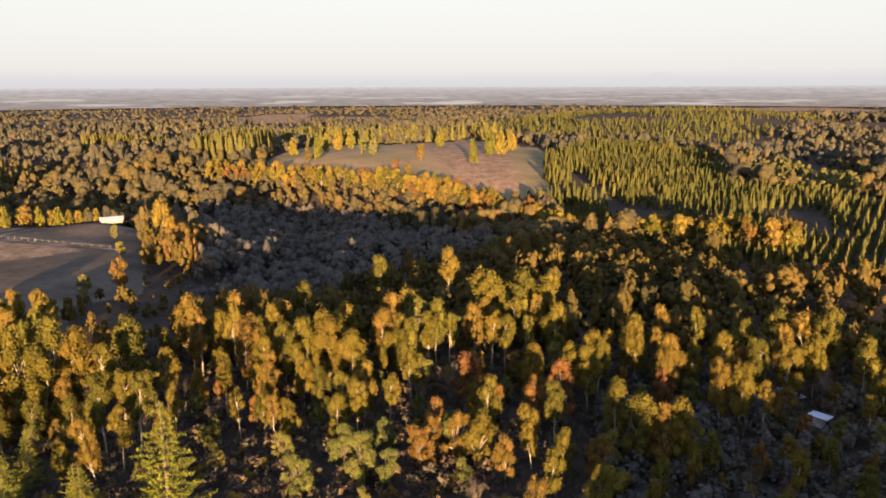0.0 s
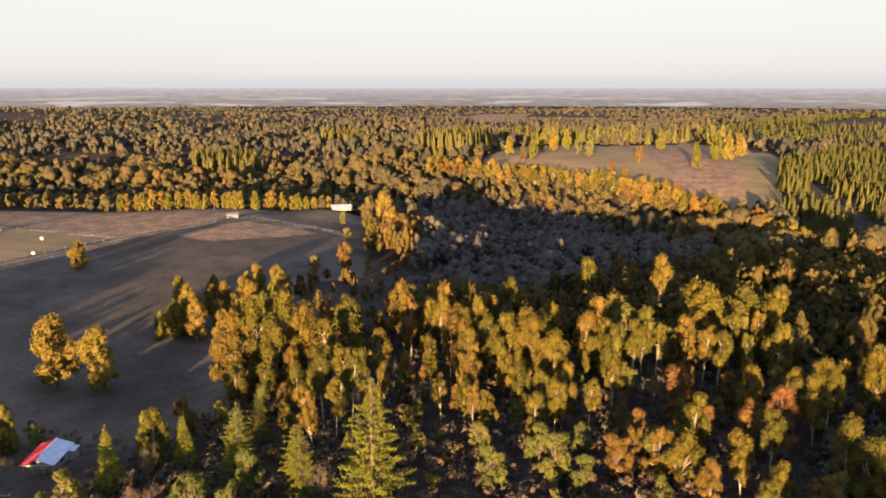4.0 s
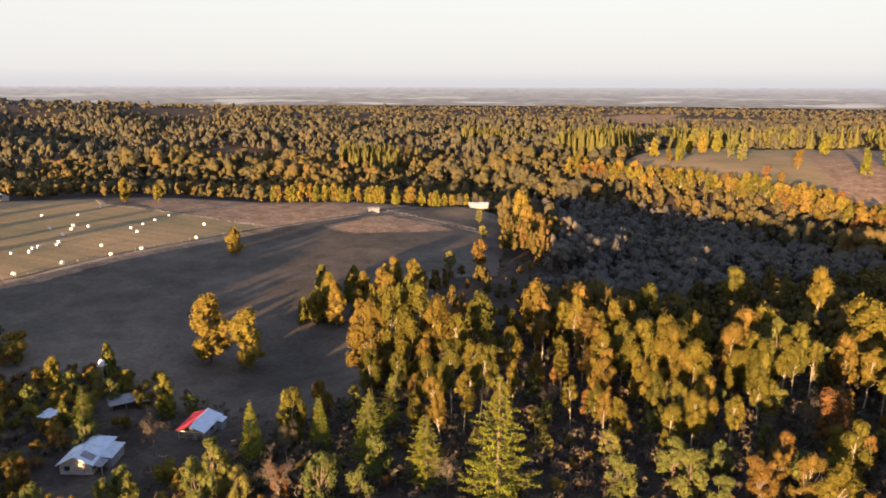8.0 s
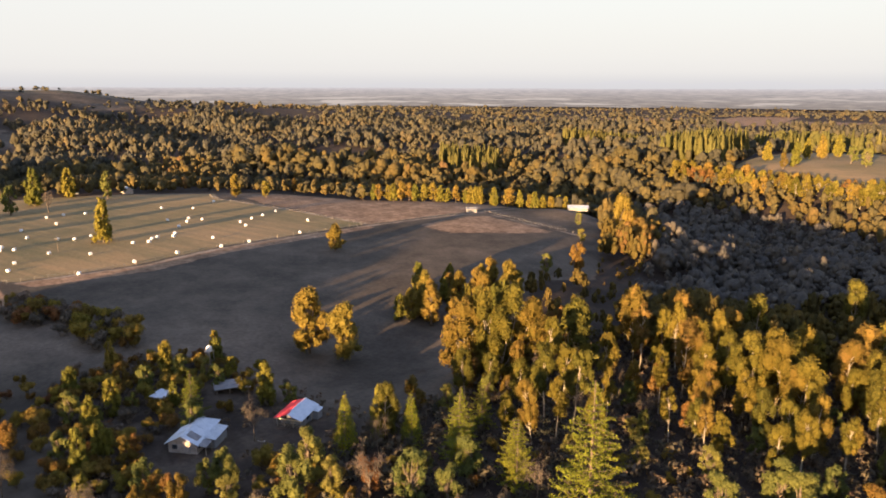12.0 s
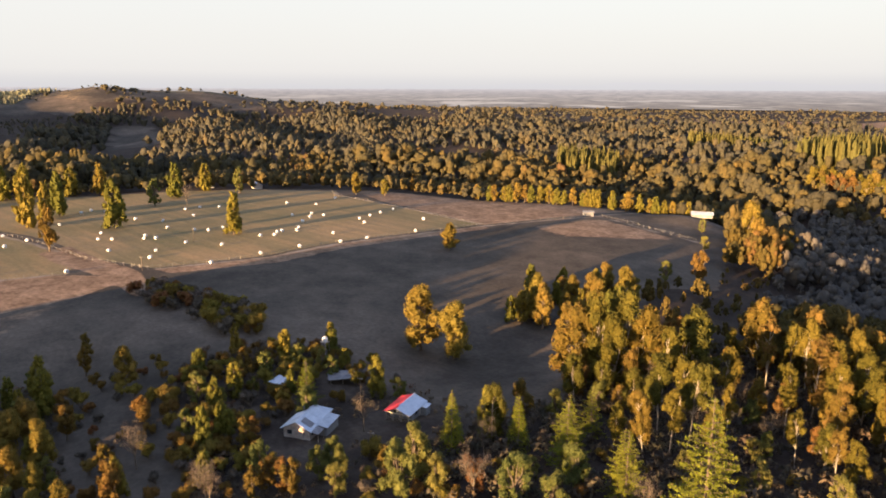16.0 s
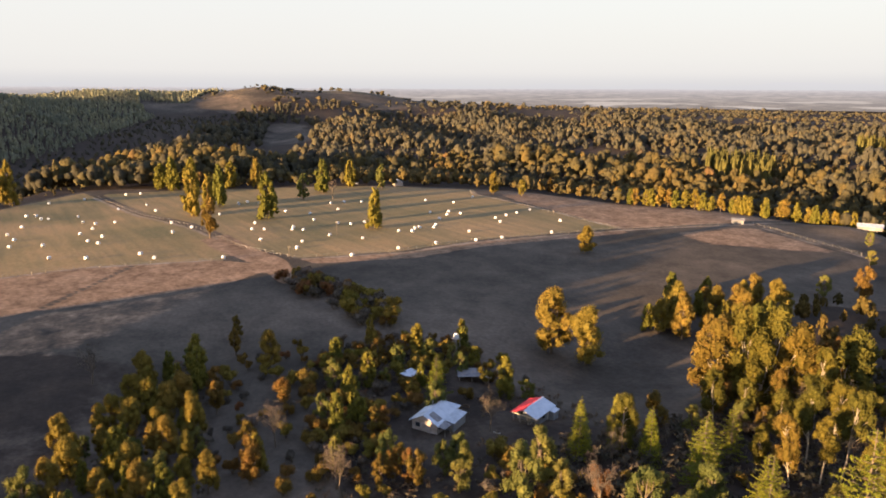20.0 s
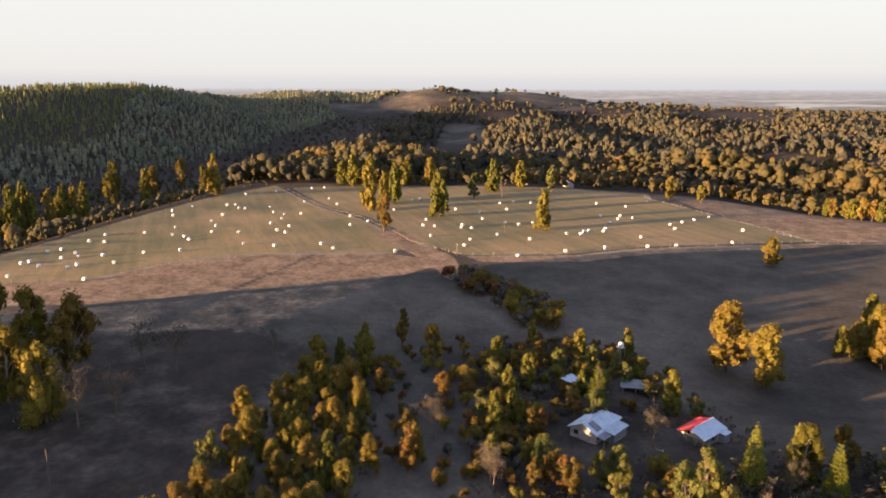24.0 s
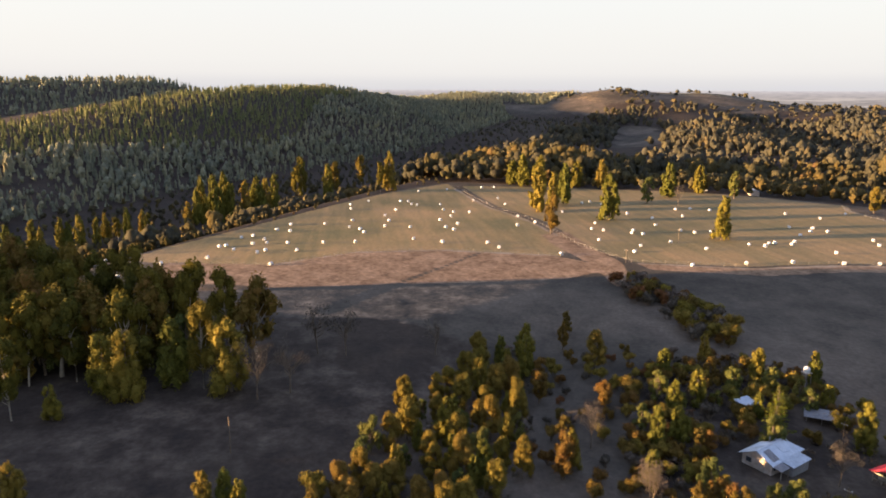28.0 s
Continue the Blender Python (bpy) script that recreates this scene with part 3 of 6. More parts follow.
def tall_tree(seed, h=16.0, wide=3.5, bare=0.30, count=1750, size=0.6, lean=0.6):
    """A slender broadleaf: bare pale stems below, lobes of leaves up the top half."""
    g = np.random.default_rng(seed)
    top = np.array([g.normal() * lean, g.normal() * lean, h * 0.9])
    wood = [tube([(0, 0, -0.4), top * 0.33 + g.normal(size=3) * 0.15, top * 0.66 + g.normal(size=3) * 0.2, top], [0.19, 0.16, 0.11, 0.04], 7)]
    lobes = []
    n = 19
    for i in range(n):
        k = bare + (0.97 - bare) * (i + g.uniform(0, 0.8)) / n
        reach = wide * (0.35 + 0.75 * math.sin(math.pi * min(1, (k - bare) / (1 - bare) * 0.8 + 0.18))) * g.uniform(0.3, 0.75)
        a = g.uniform(0, 2 * math.pi)
        stem = top * (k / 0.9) * np.array([1, 1, 1])
        c = np.array([stem[0] + math.cos(a) * reach, stem[1] + math.sin(a) * reach, h * k])
        r = g.uniform(0.7, 1.25) * wide * 0.31 * (1.15 - 0.5 * max(0, k - 0.7))
        lobes.append((*c, r, r * g.uniform(1.2, 1.9)))
        wood.append(limb(top * (max(0.2, k - 0.16) / 0.9), c, 0.075, g))
    lobes.append((top[0], top[1], h * 0.96, wide * 0.33, wide * 0.45))
    return joined(wood), lobed(lobes, count, size, g)


def spindle_tree(seed, h=12.0, wide=2.6, bare=0.03, count=1550, size=0.54):
    """A dense upright crown, widest low down, tapering to an uneven tip."""
    g = np.random.default_rng(seed)
    top = np.array([g.normal() * 0.25, g.normal() * 0.25, h * 0.93])
    wood = [tube([(0, 0, -0.4), top * 0.4, top * 0.75, top], [0.24, 0.18, 0.1, 0.03], 6)]
    lobes = [(top[0] * 0.4, top[1] * 0.4, h * (bare + 0.3), wide * 0.66, h * 0.29)]
    n = 30
    for i in range(n):
        k = (i + g.uniform(0, 1)) / n
        girth = wide * math.sin(math.pi * (0.34 + 0.6 * k)) ** 0.8
        a, reach = 2.4 * i + g.uniform(-0.6, 0.6), girth * g.uniform(0.3, 0.78)
        c = np.array([top[0] * k + math.cos(a) * reach, top[1] * k + math.sin(a) * reach, h * (bare + 0.04 + (0.92 - bare) * k)])
        r = wide * g.uniform(0.22, 0.38) * (1.1 - 0.35 * k)
        lobes.append((*c, r, r * g.uniform(1.1, 1.8)))
        if i % 2 == 0:
            wood.append(limb(top * max(0.12, k - 0.12), c, 0.06, g))
    return joined(wood), lobed(lobes, count, size, g)


def round_tree(seed, h=12.0, wide=4.0, bare=0.08, count=1750, size=0.62, n=26, hug=1.0):
    """A broad crown on forking limbs."""
    g = np.random.default_rng(seed)
    fork = np.array([g.normal() * 0.3, g.normal() * 0.3, h * 0.32])
    wood = [tube([(0, 0, -0.4), fork * 0.5, fork], [0.34, 0.27, 0.2], 7)]
    lobes = []
    for i in range(n):
        a, k = g.uniform(0, 2 * math.pi), g.uniform(0, 1)
        z = h * (bare + 0.08 + (0.90 - bare - 0.06) * k)
        reach = wide * math.sqrt(max(0.05, 1 - (2 * k - 0.75) ** 2 * 0.6)) * g.uniform(0.22, 0.84) * hug
        r = wide * g.uniform(0.19, 0.37)
        c = (math.cos(a) * reach, math.sin(a) * reach, z)
        lobes.append((*c, r, r * g.uniform(0.95, 1.45)))
        wood.append(limb(fork * g.uniform(0.7, 1), c, 0.11, g))
    return joined(wood), lobed(lobes, count, size, g)


def pine_tree(seed, h=20.0, wide=6.4, whorls=19, count=120, size=0.46, low=0.1):
    """Tiers of upswept boughs, each fringed with needle sprays."""
    g = np.random.default_rng(seed)
    wood = [tube([(0, 0, -0.4), (0, 0, h * 0.5), (0, 0, h)], [0.34, 0.2, 0.03], 7)]
    cs, ns, ss = [], [], []
    for w in range(whorls):
        k = low + (0.97 - low) * w / (whorls - 1)
        reach = wide * (1 - k) ** 0.75 * g.uniform(0.8, 1.1) + 0.25
        for b in range(6 if k < 0.8 else 4):
            a = 2 * math.pi * (b + g.uniform(-0.3, 0.3)) / 6 + w * 0.8
            ln = reach * g.uniform(0.7, 1.12)
            rise = ln * g.uniform(-0.05, 0.28)
            tip = np.array([math.cos(a) * ln, math.sin(a) * ln, h * k + rise])
            wood.append(tube([(0, 0, h * k), tip * [0.5, 0.5, 1] - [0, 0, rise * 0.6], tip], [0.07, 0.045, 0.015], 4))
            m = max(5, int(count * ln / wide * 0.42))
            f = g.uniform(0.25, 1.05, m)
            side = g.normal(size=m) * 0.16 * ln * (1.15 - f)
            p = np.stack([math.cos(a) * ln * f - math.sin(a) * side, math.sin(a) * ln * f + math.cos(a) * side, h * k + rise * f ** 1.6 + g.normal(size=m) * 0.1], 1)
            cs.append(p)
            ns.append(np.array([math.cos(a) * 0.7, math.sin(a) * 0.7, 0.6]) + 0.6 * g.normal(size=(m, 3)))
            ss.append(size * g.uniform(0.7, 1.4, m) * (1.1 - 0.35 * k))
    return joined(wood), leaves(np.concatenate(cs), np.concatenate(ns), np.concatenate(ss), g)


def spire_tree(seed, h=15.0, wide=3.4, count=900, size=0.6, low=0.06):
    """A narrow plantation conifer."""
    g = np.random.default_rng(seed)
    k = low + (1.0 - low) * (1 - np.sqrt(g.uniform(0, 1, count)))
    k = np.round(k * 16 + g.normal(size=count) * 0.22) / 16
    a = g.uniform(0, 2 * math.pi, count)
    r = wide * (1.02 - np.clip(k, 0, 1)) ** 0.8 * g.uniform(0.55, 1.1, count)
    c = np.stack([np.cos(a) * r, np.sin(a) * r, h * k - 0.12 * r], 1)
    nrm = np.stack([np.cos(a), np.sin(a), np.full(count, 0.8)], 1) + 0.4 * g.normal(size=(count, 3))
    wood = tube([(0, 0, -0.4), (0, 0, h * 0.5), (0, 0, h * 0.97)], [0.2, 0.12, 0.02], 5)
    return wood, leaves(c, nrm, size * g.uniform(0.7, 1.3, count), g)


def bush(seed, h=3.2, wide=2.0, count=520, size=0.4, core=0.7):
    g = np.random.default_rng(seed)
    wood, lobes = [], []
    for i in range(7):
        a, reach = g.uniform(0, 2 * math.pi), wide * g.uniform(0.1, 0.65)
        c = (math.cos(a) * reach, math.sin(a) * reach, h * g.uniform(0.35, 0.85))
        r = wide * g.uniform(0.3, 0.5)
        lobes.append((*c, r, r * 0.9))
        wood.append(limb((0, 0, -0.2), c, 0.07, g))
    return joined(wood), lobed(lobes, count, size, g, core)


def bare_tree(seed, h=8.0, wide=2.4, count=620, size=0.26):
    """Grey twigs with the last few leaves."""
    g = np.random.default_rng(seed)
    top = np.array([g.normal() * 0.4, g.normal() * 0.4, h * 0.55])
    wood, tips = [tube([(0, 0, -0.3), top * 0.5, top], [0.16, 0.12, 0.08], 6)], []
    for i in range(16):
        a = g.uniform(0, 2 * math.pi)
        root = top * g.uniform(0.45, 1.0)
        tip = np.array([math.cos(a) * wide * g.uniform(0.3, 1), math.sin(a) * wide * g.uniform(0.3, 1), h * g.uniform(0.55, 1.0)])
        wood.append(limb(root, tip, 0.06, g, 0.2))
        for j in range(3):
            t2 = tip + g.normal(size=3) * [0.8, 0.8, 0.6]
            wood.append(limb(root + (tip - root) * g.uniform(0.4, 0.9), t2, 0.025, g, 0.2))
            tips.append((*t2, 0.6, 0.6))
    return joined(wood), lobed(tips, count, size, g, 0)


def species(name, maker, seeds, leaf, bark, leafing=(1750, 0.6), **sizes):
    """Trunk and crown meshes of several grown shapes, leafed finely, plainly and coarsely."""
    made = []
    given = dict(zip(("count", "size"), leafing), **sizes)
    for s in seeds:
        grown = []
        for more, larger in ((1.9, 0.66), (0.85, 0.95), (0.28, 1.7)):
            rest = dict(given, count=max(20, int(given["count"] * more)), size=given["size"] * larger)
            (wv, wf), (lv, lf) = maker(s, **rest)
            grown.append((raw_mesh(name + "_trunk", wv, wf, bark, True), raw_mesh(name + "_crown", lv, lf, leaf)))
        made.append(grown)
    return made


TALL = species("tall", tall_tree, (1, 2, 3, 4, 5), LEAF_OCHRE, BARK_PALE, (1750, 0.6))
STEMS = species("stem", tall_tree, (81, 82, 83), LEAF_OCHRE, BARK_PALE, (1250, 0.55), h=16.0, wide=2.6, bare=0.52)
BROAD = species("broad", round_tree, (11, 12, 13), LEAF_OCHRE, BARK_PALE, (1750, 0.62))
OVAL = species("oval", spindle_tree, (6, 7, 8, 9), LEAF_OLIVE, BARK_DARK, (1800, 0.54), h=12.0, wide=3.5)
RUST = species("rust", round_tree, (21, 22, 23), LEAF_AUTUMN, BARK_DARK, (1350, 0.52), h=10.0, wide=3.0)
LEAFY = species("leafy", round_tree, (31, 32), LEAF_GREEN, BARK_DARK, (1350, 0.5), h=9.0, wide=3.0)
PINES = species("pine", pine_tree, (41, 42), LEAF_PINE, BARK_DARK, (150, 0.5))
FULL = species("full", round_tree, (35, 36, 37), LEAF_GOLD, BARK_DARK, (3200, 0.56), h=13.0, wide=4.4, bare=0.05, n=38, hug=0.85)
SPIRES = species("spire", spire_tree, (51, 52), LEAF_PINE, BARK_DARK, (900, 0.6))
BUSHES = species("bush", bush, (61, 62, 63), LEAF_GOLD, BARK_DARK, (520, 0.4))
RUST_BUSHES = species("rust_bush", bush, (64, 65), LEAF_AUTUMN, BARK_DARK, (520, 0.4), h=2.6)
GREY_BUSHES = species("grey_bush", bush, (66, 67), LEAF_GREY, BARK_DARK, (300, 0.4), h=2.4)
BARE = species("bare", bare_tree, (71, 72), LEAF_GREY, BARK_DARK, (620, 0.26))

KINDS = {
    "tall": (TALL, "slender_tree", "slender broadleaf tree with pale bare stem and ochre crown", "tree", "slender woodland trees"),
    "stem": (STEMS, "bare_stemmed_tree", "tall tree with long pale bare stem and high ochre crown", "tree", "bare-stemmed trees"),
    "broad": (BROAD, "broadleaf_tree", "broad ochre-leaved tree on pale forking limbs", "tree", "woodland broadleaf trees"),
    "oval": (OVAL, "oval_tree", "full-crowned ochre-green tree leafed to the ground", "tree", "full-crowned trees"),
    "full": (FULL, "rounded_tree", "dense rounded ochre-green tree in the open", "tree", "rounded open-grown trees"),
    "rust": (RUST, "autumn_tree", "rust-orange autumn tree with a rounded crown", "tree", "autumn trees"),
    "leafy": (LEAFY, "green_tree", "green-leaved tree with a dense rounded crown", "tree", "green trees"),
    "pine": (PINES, "pine_tree", "yellow-green pine with tiered upswept boughs", "conifer", "pine trees"),
    "spire": (SPIRES, "conifer_tree", "narrow dark green conifer tree", "conifer", "conifers"),
    "bush": (BUSHES, "shrub", "ochre-leaved shrub on rough ground", "shrub", "shrubs"),
    "rust_bush": (RUST_BUSHES, "autumn_shrub", "rust-coloured autumn shrub in rough grass", "shrub", "autumn shrubs"),
    "grey_bush": (GREY_BUSHES, "grey_shrub", "grey-brown half-bare shrub in rough grass", "shrub", "grey shrubs"),
    "bare": (BARE, "bare_tree", "grey half-bare tree with the last leaves", "tree", "half-bare trees"),
}


def plant(kind, x, y, scale=1.0, label="", stretch=1.0, shape=None):
    shapes, name, text, category, group = KINDS[kind]
    r = math.hypot(x, y)
    trunk, crown_mesh = shapes[int(rng.integers(len(shapes))) if shape is None else shape][0 if r < 145 else 1 if r < 250 else 2]
    ob = thing(name, on_land(x, y, rng.uniform(0, 360)) @ Matrix.Diagonal((scale, scale, scale * stretch, 1)), label or text, category, group)
    part("trunk", trunk, None, ob)
    part("crown", crown_mesh, None, ob)
    return ob


def spread(poly_test, lo, hi, step, g, jitter=0.45):
    """Uneven points over a box, kept where the test holds."""
    xs, ys = np.meshgrid(np.arange(lo[0], hi[0], step), np.arange(lo[1], hi[1], step))
    xs = xs + g.uniform(-jitter, jitter, xs.shape) * step
    ys = ys + g.uniform(-jitter, jitter, ys.shape) * step
    keep = poly_test(xs, ys)
    return np.stack([xs[keep], ys[keep]], 1)


def free(x, y):
    """Woodland: outside every field."""
    ok = np.ones(np.shape(x), bool)
    for poly in OPEN_GROUND:
        ok &= ~inside(x, y, poly)
    return ok


def view_side(x, y):
    """Within the sweep of the view, with a margin."""
    az = np.degrees(np.arctan2(-x, y))
    return (az > -38) & (az < 118)


def woods(name, points, heights, shapes, mat, label, tint=None, rounded=True, girth=(0.78, 1.25)):
    """Many far trees as one object."""
    g = np.random.default_rng(len(points))
    vs, fs, ts, n = [], [], [], 0
    pick = g.integers(len(shapes), size=len(points))
    z = land(points[:, 0], points[:, 1])
    tint = np.clip(0.55 * patches(points[:, 0], points[:, 1], 38, 0.7) + 0.6 * g.uniform(0, 1, len(points)) - 0.08, 0, 1) if tint is None else tint
    for k, (sv, sf) in enumerate(shapes):
        w = np.where(pick == k)[0]
        if not len(w):
            continue
        a = g.uniform(0, 2 * math.pi, len(w))
        ca, sa, s = np.cos(a)[:, None], np.sin(a)[:, None], heights[w][:, None]
        wide = s * g.uniform(*girth, (len(w), 1))
        v = np.stack([points[w, 0][:, None] + wide * (sv[:, 0] * ca - sv[:, 1] * sa), points[w, 1][:, None] + wide * (sv[:, 0] * sa + sv[:, 1] * ca), z[w][:, None] + s * sv[:, 2]], -1)
        vs.append(v.reshape(-1, 3))
        fs.append((sf[None] + (np.arange(len(w)) * len(sv))[:, None, None]).reshape(-1, sf.shape[1]) + n)
        ts.append(np.repeat(tint[w], len(sv)))
        n += len(w) * len(sv)
    me = raw_mesh(name, np.concatenate(vs), np.concatenate(fs), mat, rounded, tint=np.concatenate(ts))
    return tagged(new(name, me), label, "woodland", kind="stuff")


def unit(made, h, stem=True):
    """A grown shape scaled to one metre of height, crown with a thin stem."""
    (wv, wf), (lv, lf) = made
    return lv / h, lf


NEAR_MID = [crown(s, 0.29, 0.1, 15, 190, 0.05, 1.3, 5, False, 0.62) for s in (91, 92, 93)] + [crown(s, 0.2, 0.14, 13, 170, 0.048, 1.7, 5, False, 0.66) for s in (94, 95)]
MID = [crown(s, 0.34, 0.08, 5, 24, 0.085, 1.0, 5, False) for s in (101, 102, 103)] + [crown(s, 0.24, 0.1, 5, 22, 0.08, 1.4, 5, False) for s in (104, 105)]
FAR = [crown(s, 0.38, 0.04, 3, 4, 0.14, 1.0, 4, False) for s in (111, 112, 113)] + [crown(s, 0.27, 0.06, 3, 4, 0.13, 1.4, 4, False) for s in (114, 115)]
MID_SPIRE = [cone(s, 0.155, 5, 6) for s in (121, 122, 123, 124)]
VALE = [crown(s, 0.33, 0.1, 9, 60, 0.06, 1.1, 5, True, 0.85) for s in (106, 107, 108)] + [crown(s, 0.24, 0.12, 9, 60, 0.055, 1.4, 5, True, 0.8) for s in (109, 110)]
FAR_SPIRE = [cone(s, 0.2, 3, 5) for s in (125, 126, 127)]
CLUMP = [crown(s, 0.6, 0.0, 3, 2, 0.25, 0.8, 4, False) for s in (131, 132, 133)]

# ---- the near wood ----
gw = np.random.default_rng(5)
NEAR_REACH = 160.0
WOOD_SOUTH = [("spire", -76.6, 81.3, 11), ("tall", -72.5, 87.2, 11), ("spire", -68.3, 89.3, 10), ("pine", -57.3, 87.5, 13), ("pine", -45.8, 86.0, 12), ("pine", -33.8, 85.4, 21), ("rust", -64.2, 73.2, 7), ("leafy", -58.1, 76.1, 8), ("stem", -49.7, 109.7, 15), ("stem", -52.1, 107.6, 14), ("stem", -47.0, 108.6, 15), ("stem", -46.7, 121.7, 15), ("tall", -49.3, 145.1, 18), ("stem", -45.8, 139.7, 16), ("rust", -43.0, 157.5, 16), ("tall", -35.1, 134.1, 16), ("stem", -32.6, 137.6, 16), ("stem", -29.9, 129.8, 14), ("tall", -27.0, 133.7, 15), ("tall", -20.2, 134.4, 17), ("tall", -17.9, 137.0, 16), ("tall", -14.0, 128.1, 15), ("leafy", -18.2, 94.6, 8), ("leafy", -12.0, 103.4, 8), ("leafy", -8.1, 101.6, 8), ("rust", 0.1, 105.8, 8), ("broad", 6.7, 105.3, 9), ("rust", 10.1, 128.2, 11)]
WOOD_EDGE = [("broad", -73.0, 120.8, 20), ("broad", -70.0, 126.3, 20), ("broad", -76.0, 119.0, 18), ("broad", -66.0, 127.9, 17), ("broad", -58.3, 134.2, 17), ("rust", -64.0, 137.7, 14), ("rust", -7.3, 152.7, 16), ("broad", -3.3, 157.0, 16), ("broad", 15.9, 167.8, 17), ("tall", 9.0, 197.1, 17), ("tall", -29.0, 169.4, 16), ("tall", -10.9, 198.2, 16), ("stem", -56.1, 115.9, 13), ("broad", -69.3, 121.3, 14), ("pine", -60.7, 99.9, 10)]
WOOD_NORTH = [("rust", 0.6, 102.6, 9), ("rust", 10.4, 126.4, 12), ("rust", 21.1, 117.3, 11), ("rust", 26.7, 120.0, 12), ("tall", 33.2, 107.3, 13), ("broad", 37.0, 103.8, 12), ("broad", 43.0, 102.5, 12), ("broad", 40.4, 102.7, 11), ("broad", 17.6, 162.3, 18), ("broad", 26.1, 164.1, 18), ("tall", 29.8, 161.3, 17), ("rust", -6.3, 150.8, 17), ("leafy", 0.6, 151.6, 16), ("tall", 32.6, 123.0, 13), ("broad", 10.2, 102.8, 10), ("leafy", -8.6, 98.7, 9), ("rust", 28.1, 97.4, 9), ("tall", 23.1, 98.5, 9), ("tall", 78.9, 127.3, 13), ("broad", 78.4, 142.2, 14), ("broad", 82.4, 138.2, 14), ("tall", 66.4, 124.7, 13), ("tall", 71.0, 123.0, 13), ("tall", -21.6, 131.6, 17), ("tall", -17.7, 131.4, 17), ("tall", -12.8, 125.8, 16), ("rust", 42.9, 96.2, 6), ("bush", 31.0, 94.2, 5)]
YARD = [("rust", -157.4, 49.9, 7), ("oval", -143.9, 37.5, 10), ("rust", -128.7, 36.5, 7), ("pine", -110.1, 75.0, 10), ("oval", -105.2, 89.0, 9), ("leafy", -101.0, 91.4, 5), ("leafy", -118.6, 87.4, 5.5), ("leafy", -127.0, 76.3, 6), ("bush", -122.0, 78.0, 5), ("rust", -101.1, 57.5, 6), ("bare", -93.2, 75.5, 7), ("bare", -89.4, 43.1, 7), ("rust", -99.1, 32.9, 8), ("bare", -107.8, 40.2, 7), ("bush", -125.4, 53.8, 4), ("rust_bush", -123.4, 48.5, 4), ("rust", -83.2, 53.1, 7), ("leafy", -84.8, 59.4, 6), ("leafy", -79.0, 58.3, 6), ("spire", -78.3, 83.4, 10), ("oval", -74.4, 88.6, 10), ("spire", -70.2, 91.2, 9), ("pine", -60.8, 93.2, 11), ("pine", -47.5, 88.0, 11), ("leafy", -57.7, 74.7, 9), ("bare", -63.0, 71.6, 8), ("leafy", -52.3, 77.0, 7)]
STRIP = [("oval", -153.6, 39.7, 9.68), ("oval", -153.1, 28.4, 7.04), ("oval", -131.9, 28.7, 8.8), ("oval", -135.3, 25.9, 8.8), ("oval", -129.1, 21.5, 7.92), ("oval", -127.1, 9.8, 7.04), ("oval", -117.2, 16.6, 8.8), ("oval", -116.3, 24.6, 8.8), ("oval", -117.2, 9.6, 7.92), ("leafy", -111.5, 3.0, 7.04), ("oval", -113.2, 6.4, 7.04), ("oval", -108.3, 12.6, 7.04), ("oval", -106.8, 16.7, 7.04), ("leafy", -107.9, 21.1, 7.04), ("rust", -136.8, 38.7, 7.04), ("rust", -108.3, 35.7, 6.16), ("oval", -100.9, 26.6, 7.04), ("oval", -95.5, 21.4, 7.04), ("oval", -103.3, 6.8, 7.04), ("leafy", -106.5, 1.5, 6.16), ("rust", -168.4, 54.1, 6.16), ("bare", -154.4, 18.8, 7.92), ("oval", -97.5, -1.9, 7.04), ("oval", -94.6, 9.5, 7.04), ("bush", -97.7, -5.3, 4.4)]
CLUSTER = [("tall", -156.5, -67.6, 21.12), ("tall", -161.8, -61.7, 21.12), ("broad", -163.2, -42.4, 20.24), ("broad", -163.5, -35.7, 20.24), ("tall", -157.4, -27.2, 20.24), ("broad", -155.1, -20.8, 19.36), ("broad", -153.4, -55.4, 19.36), ("tall", -152.1, -43.6, 19.36), ("tall", -145.1, -65.2, 18.48), ("broad", -149.6, -60.6, 19.36), ("oval", -138.0, -47.5, 13.2), ("oval", -136.6, -43.4, 14.08), ("oval", -128.3, -54.1, 7.04), ("oval", -137.7, -24.1, 15.84), ("tall", -140.1, -29.8, 17.6), ("broad", -143.8, -45.6, 19.36), ("tall", -129.1, -61.5, 15.84), ("bare", -133.2, -18.4, 11.44), ("bare", -135.6, -12.3, 9.68), ("bare", -157.6, -7.9, 11.44), ("bare", -155.4, -1.5, 10.56), ("oval", -94.2, -20.7, 7.04), ("oval", -94.7, -17.8, 7.04), ("oval", -93.3, -15.7, 6.16), ("oval", -100.2, -48.4, 7.04), ("oval", -141.7, -35.8, 14.96)]
YARD_WEST = [("full", -141.8, 52.4, 9), ("rust", -123.5, 48.3, 5.5), ("bush", -127.0, 55.5, 4), ("rust_bush", -122.3, 52.3, 3), ("leafy", -112.5, 51.2, 5.5), ("bare", -113.9, 42.1, 5), ("rust", -102.2, 34.5, 7), ("bare", -90.2, 43.0, 7), ("bush", -122.4, 73.7, 4), ("rust", -87.5, 51.7, 6), ("rust", -85.2, 53.3, 6), ("leafy", -83.3, 62.3, 6), ("rust_bush", -126.8, 68.9, 3.5), ("grey_bush", -122.7, 65.5, 3), ("grey_bush", -122.8, 60.5, 3), ("grey_bush", -116.6, 66.1, 3), ("rust", -99.0, 32.5, 6), ("oval", -101.3, 34.7, 7)]
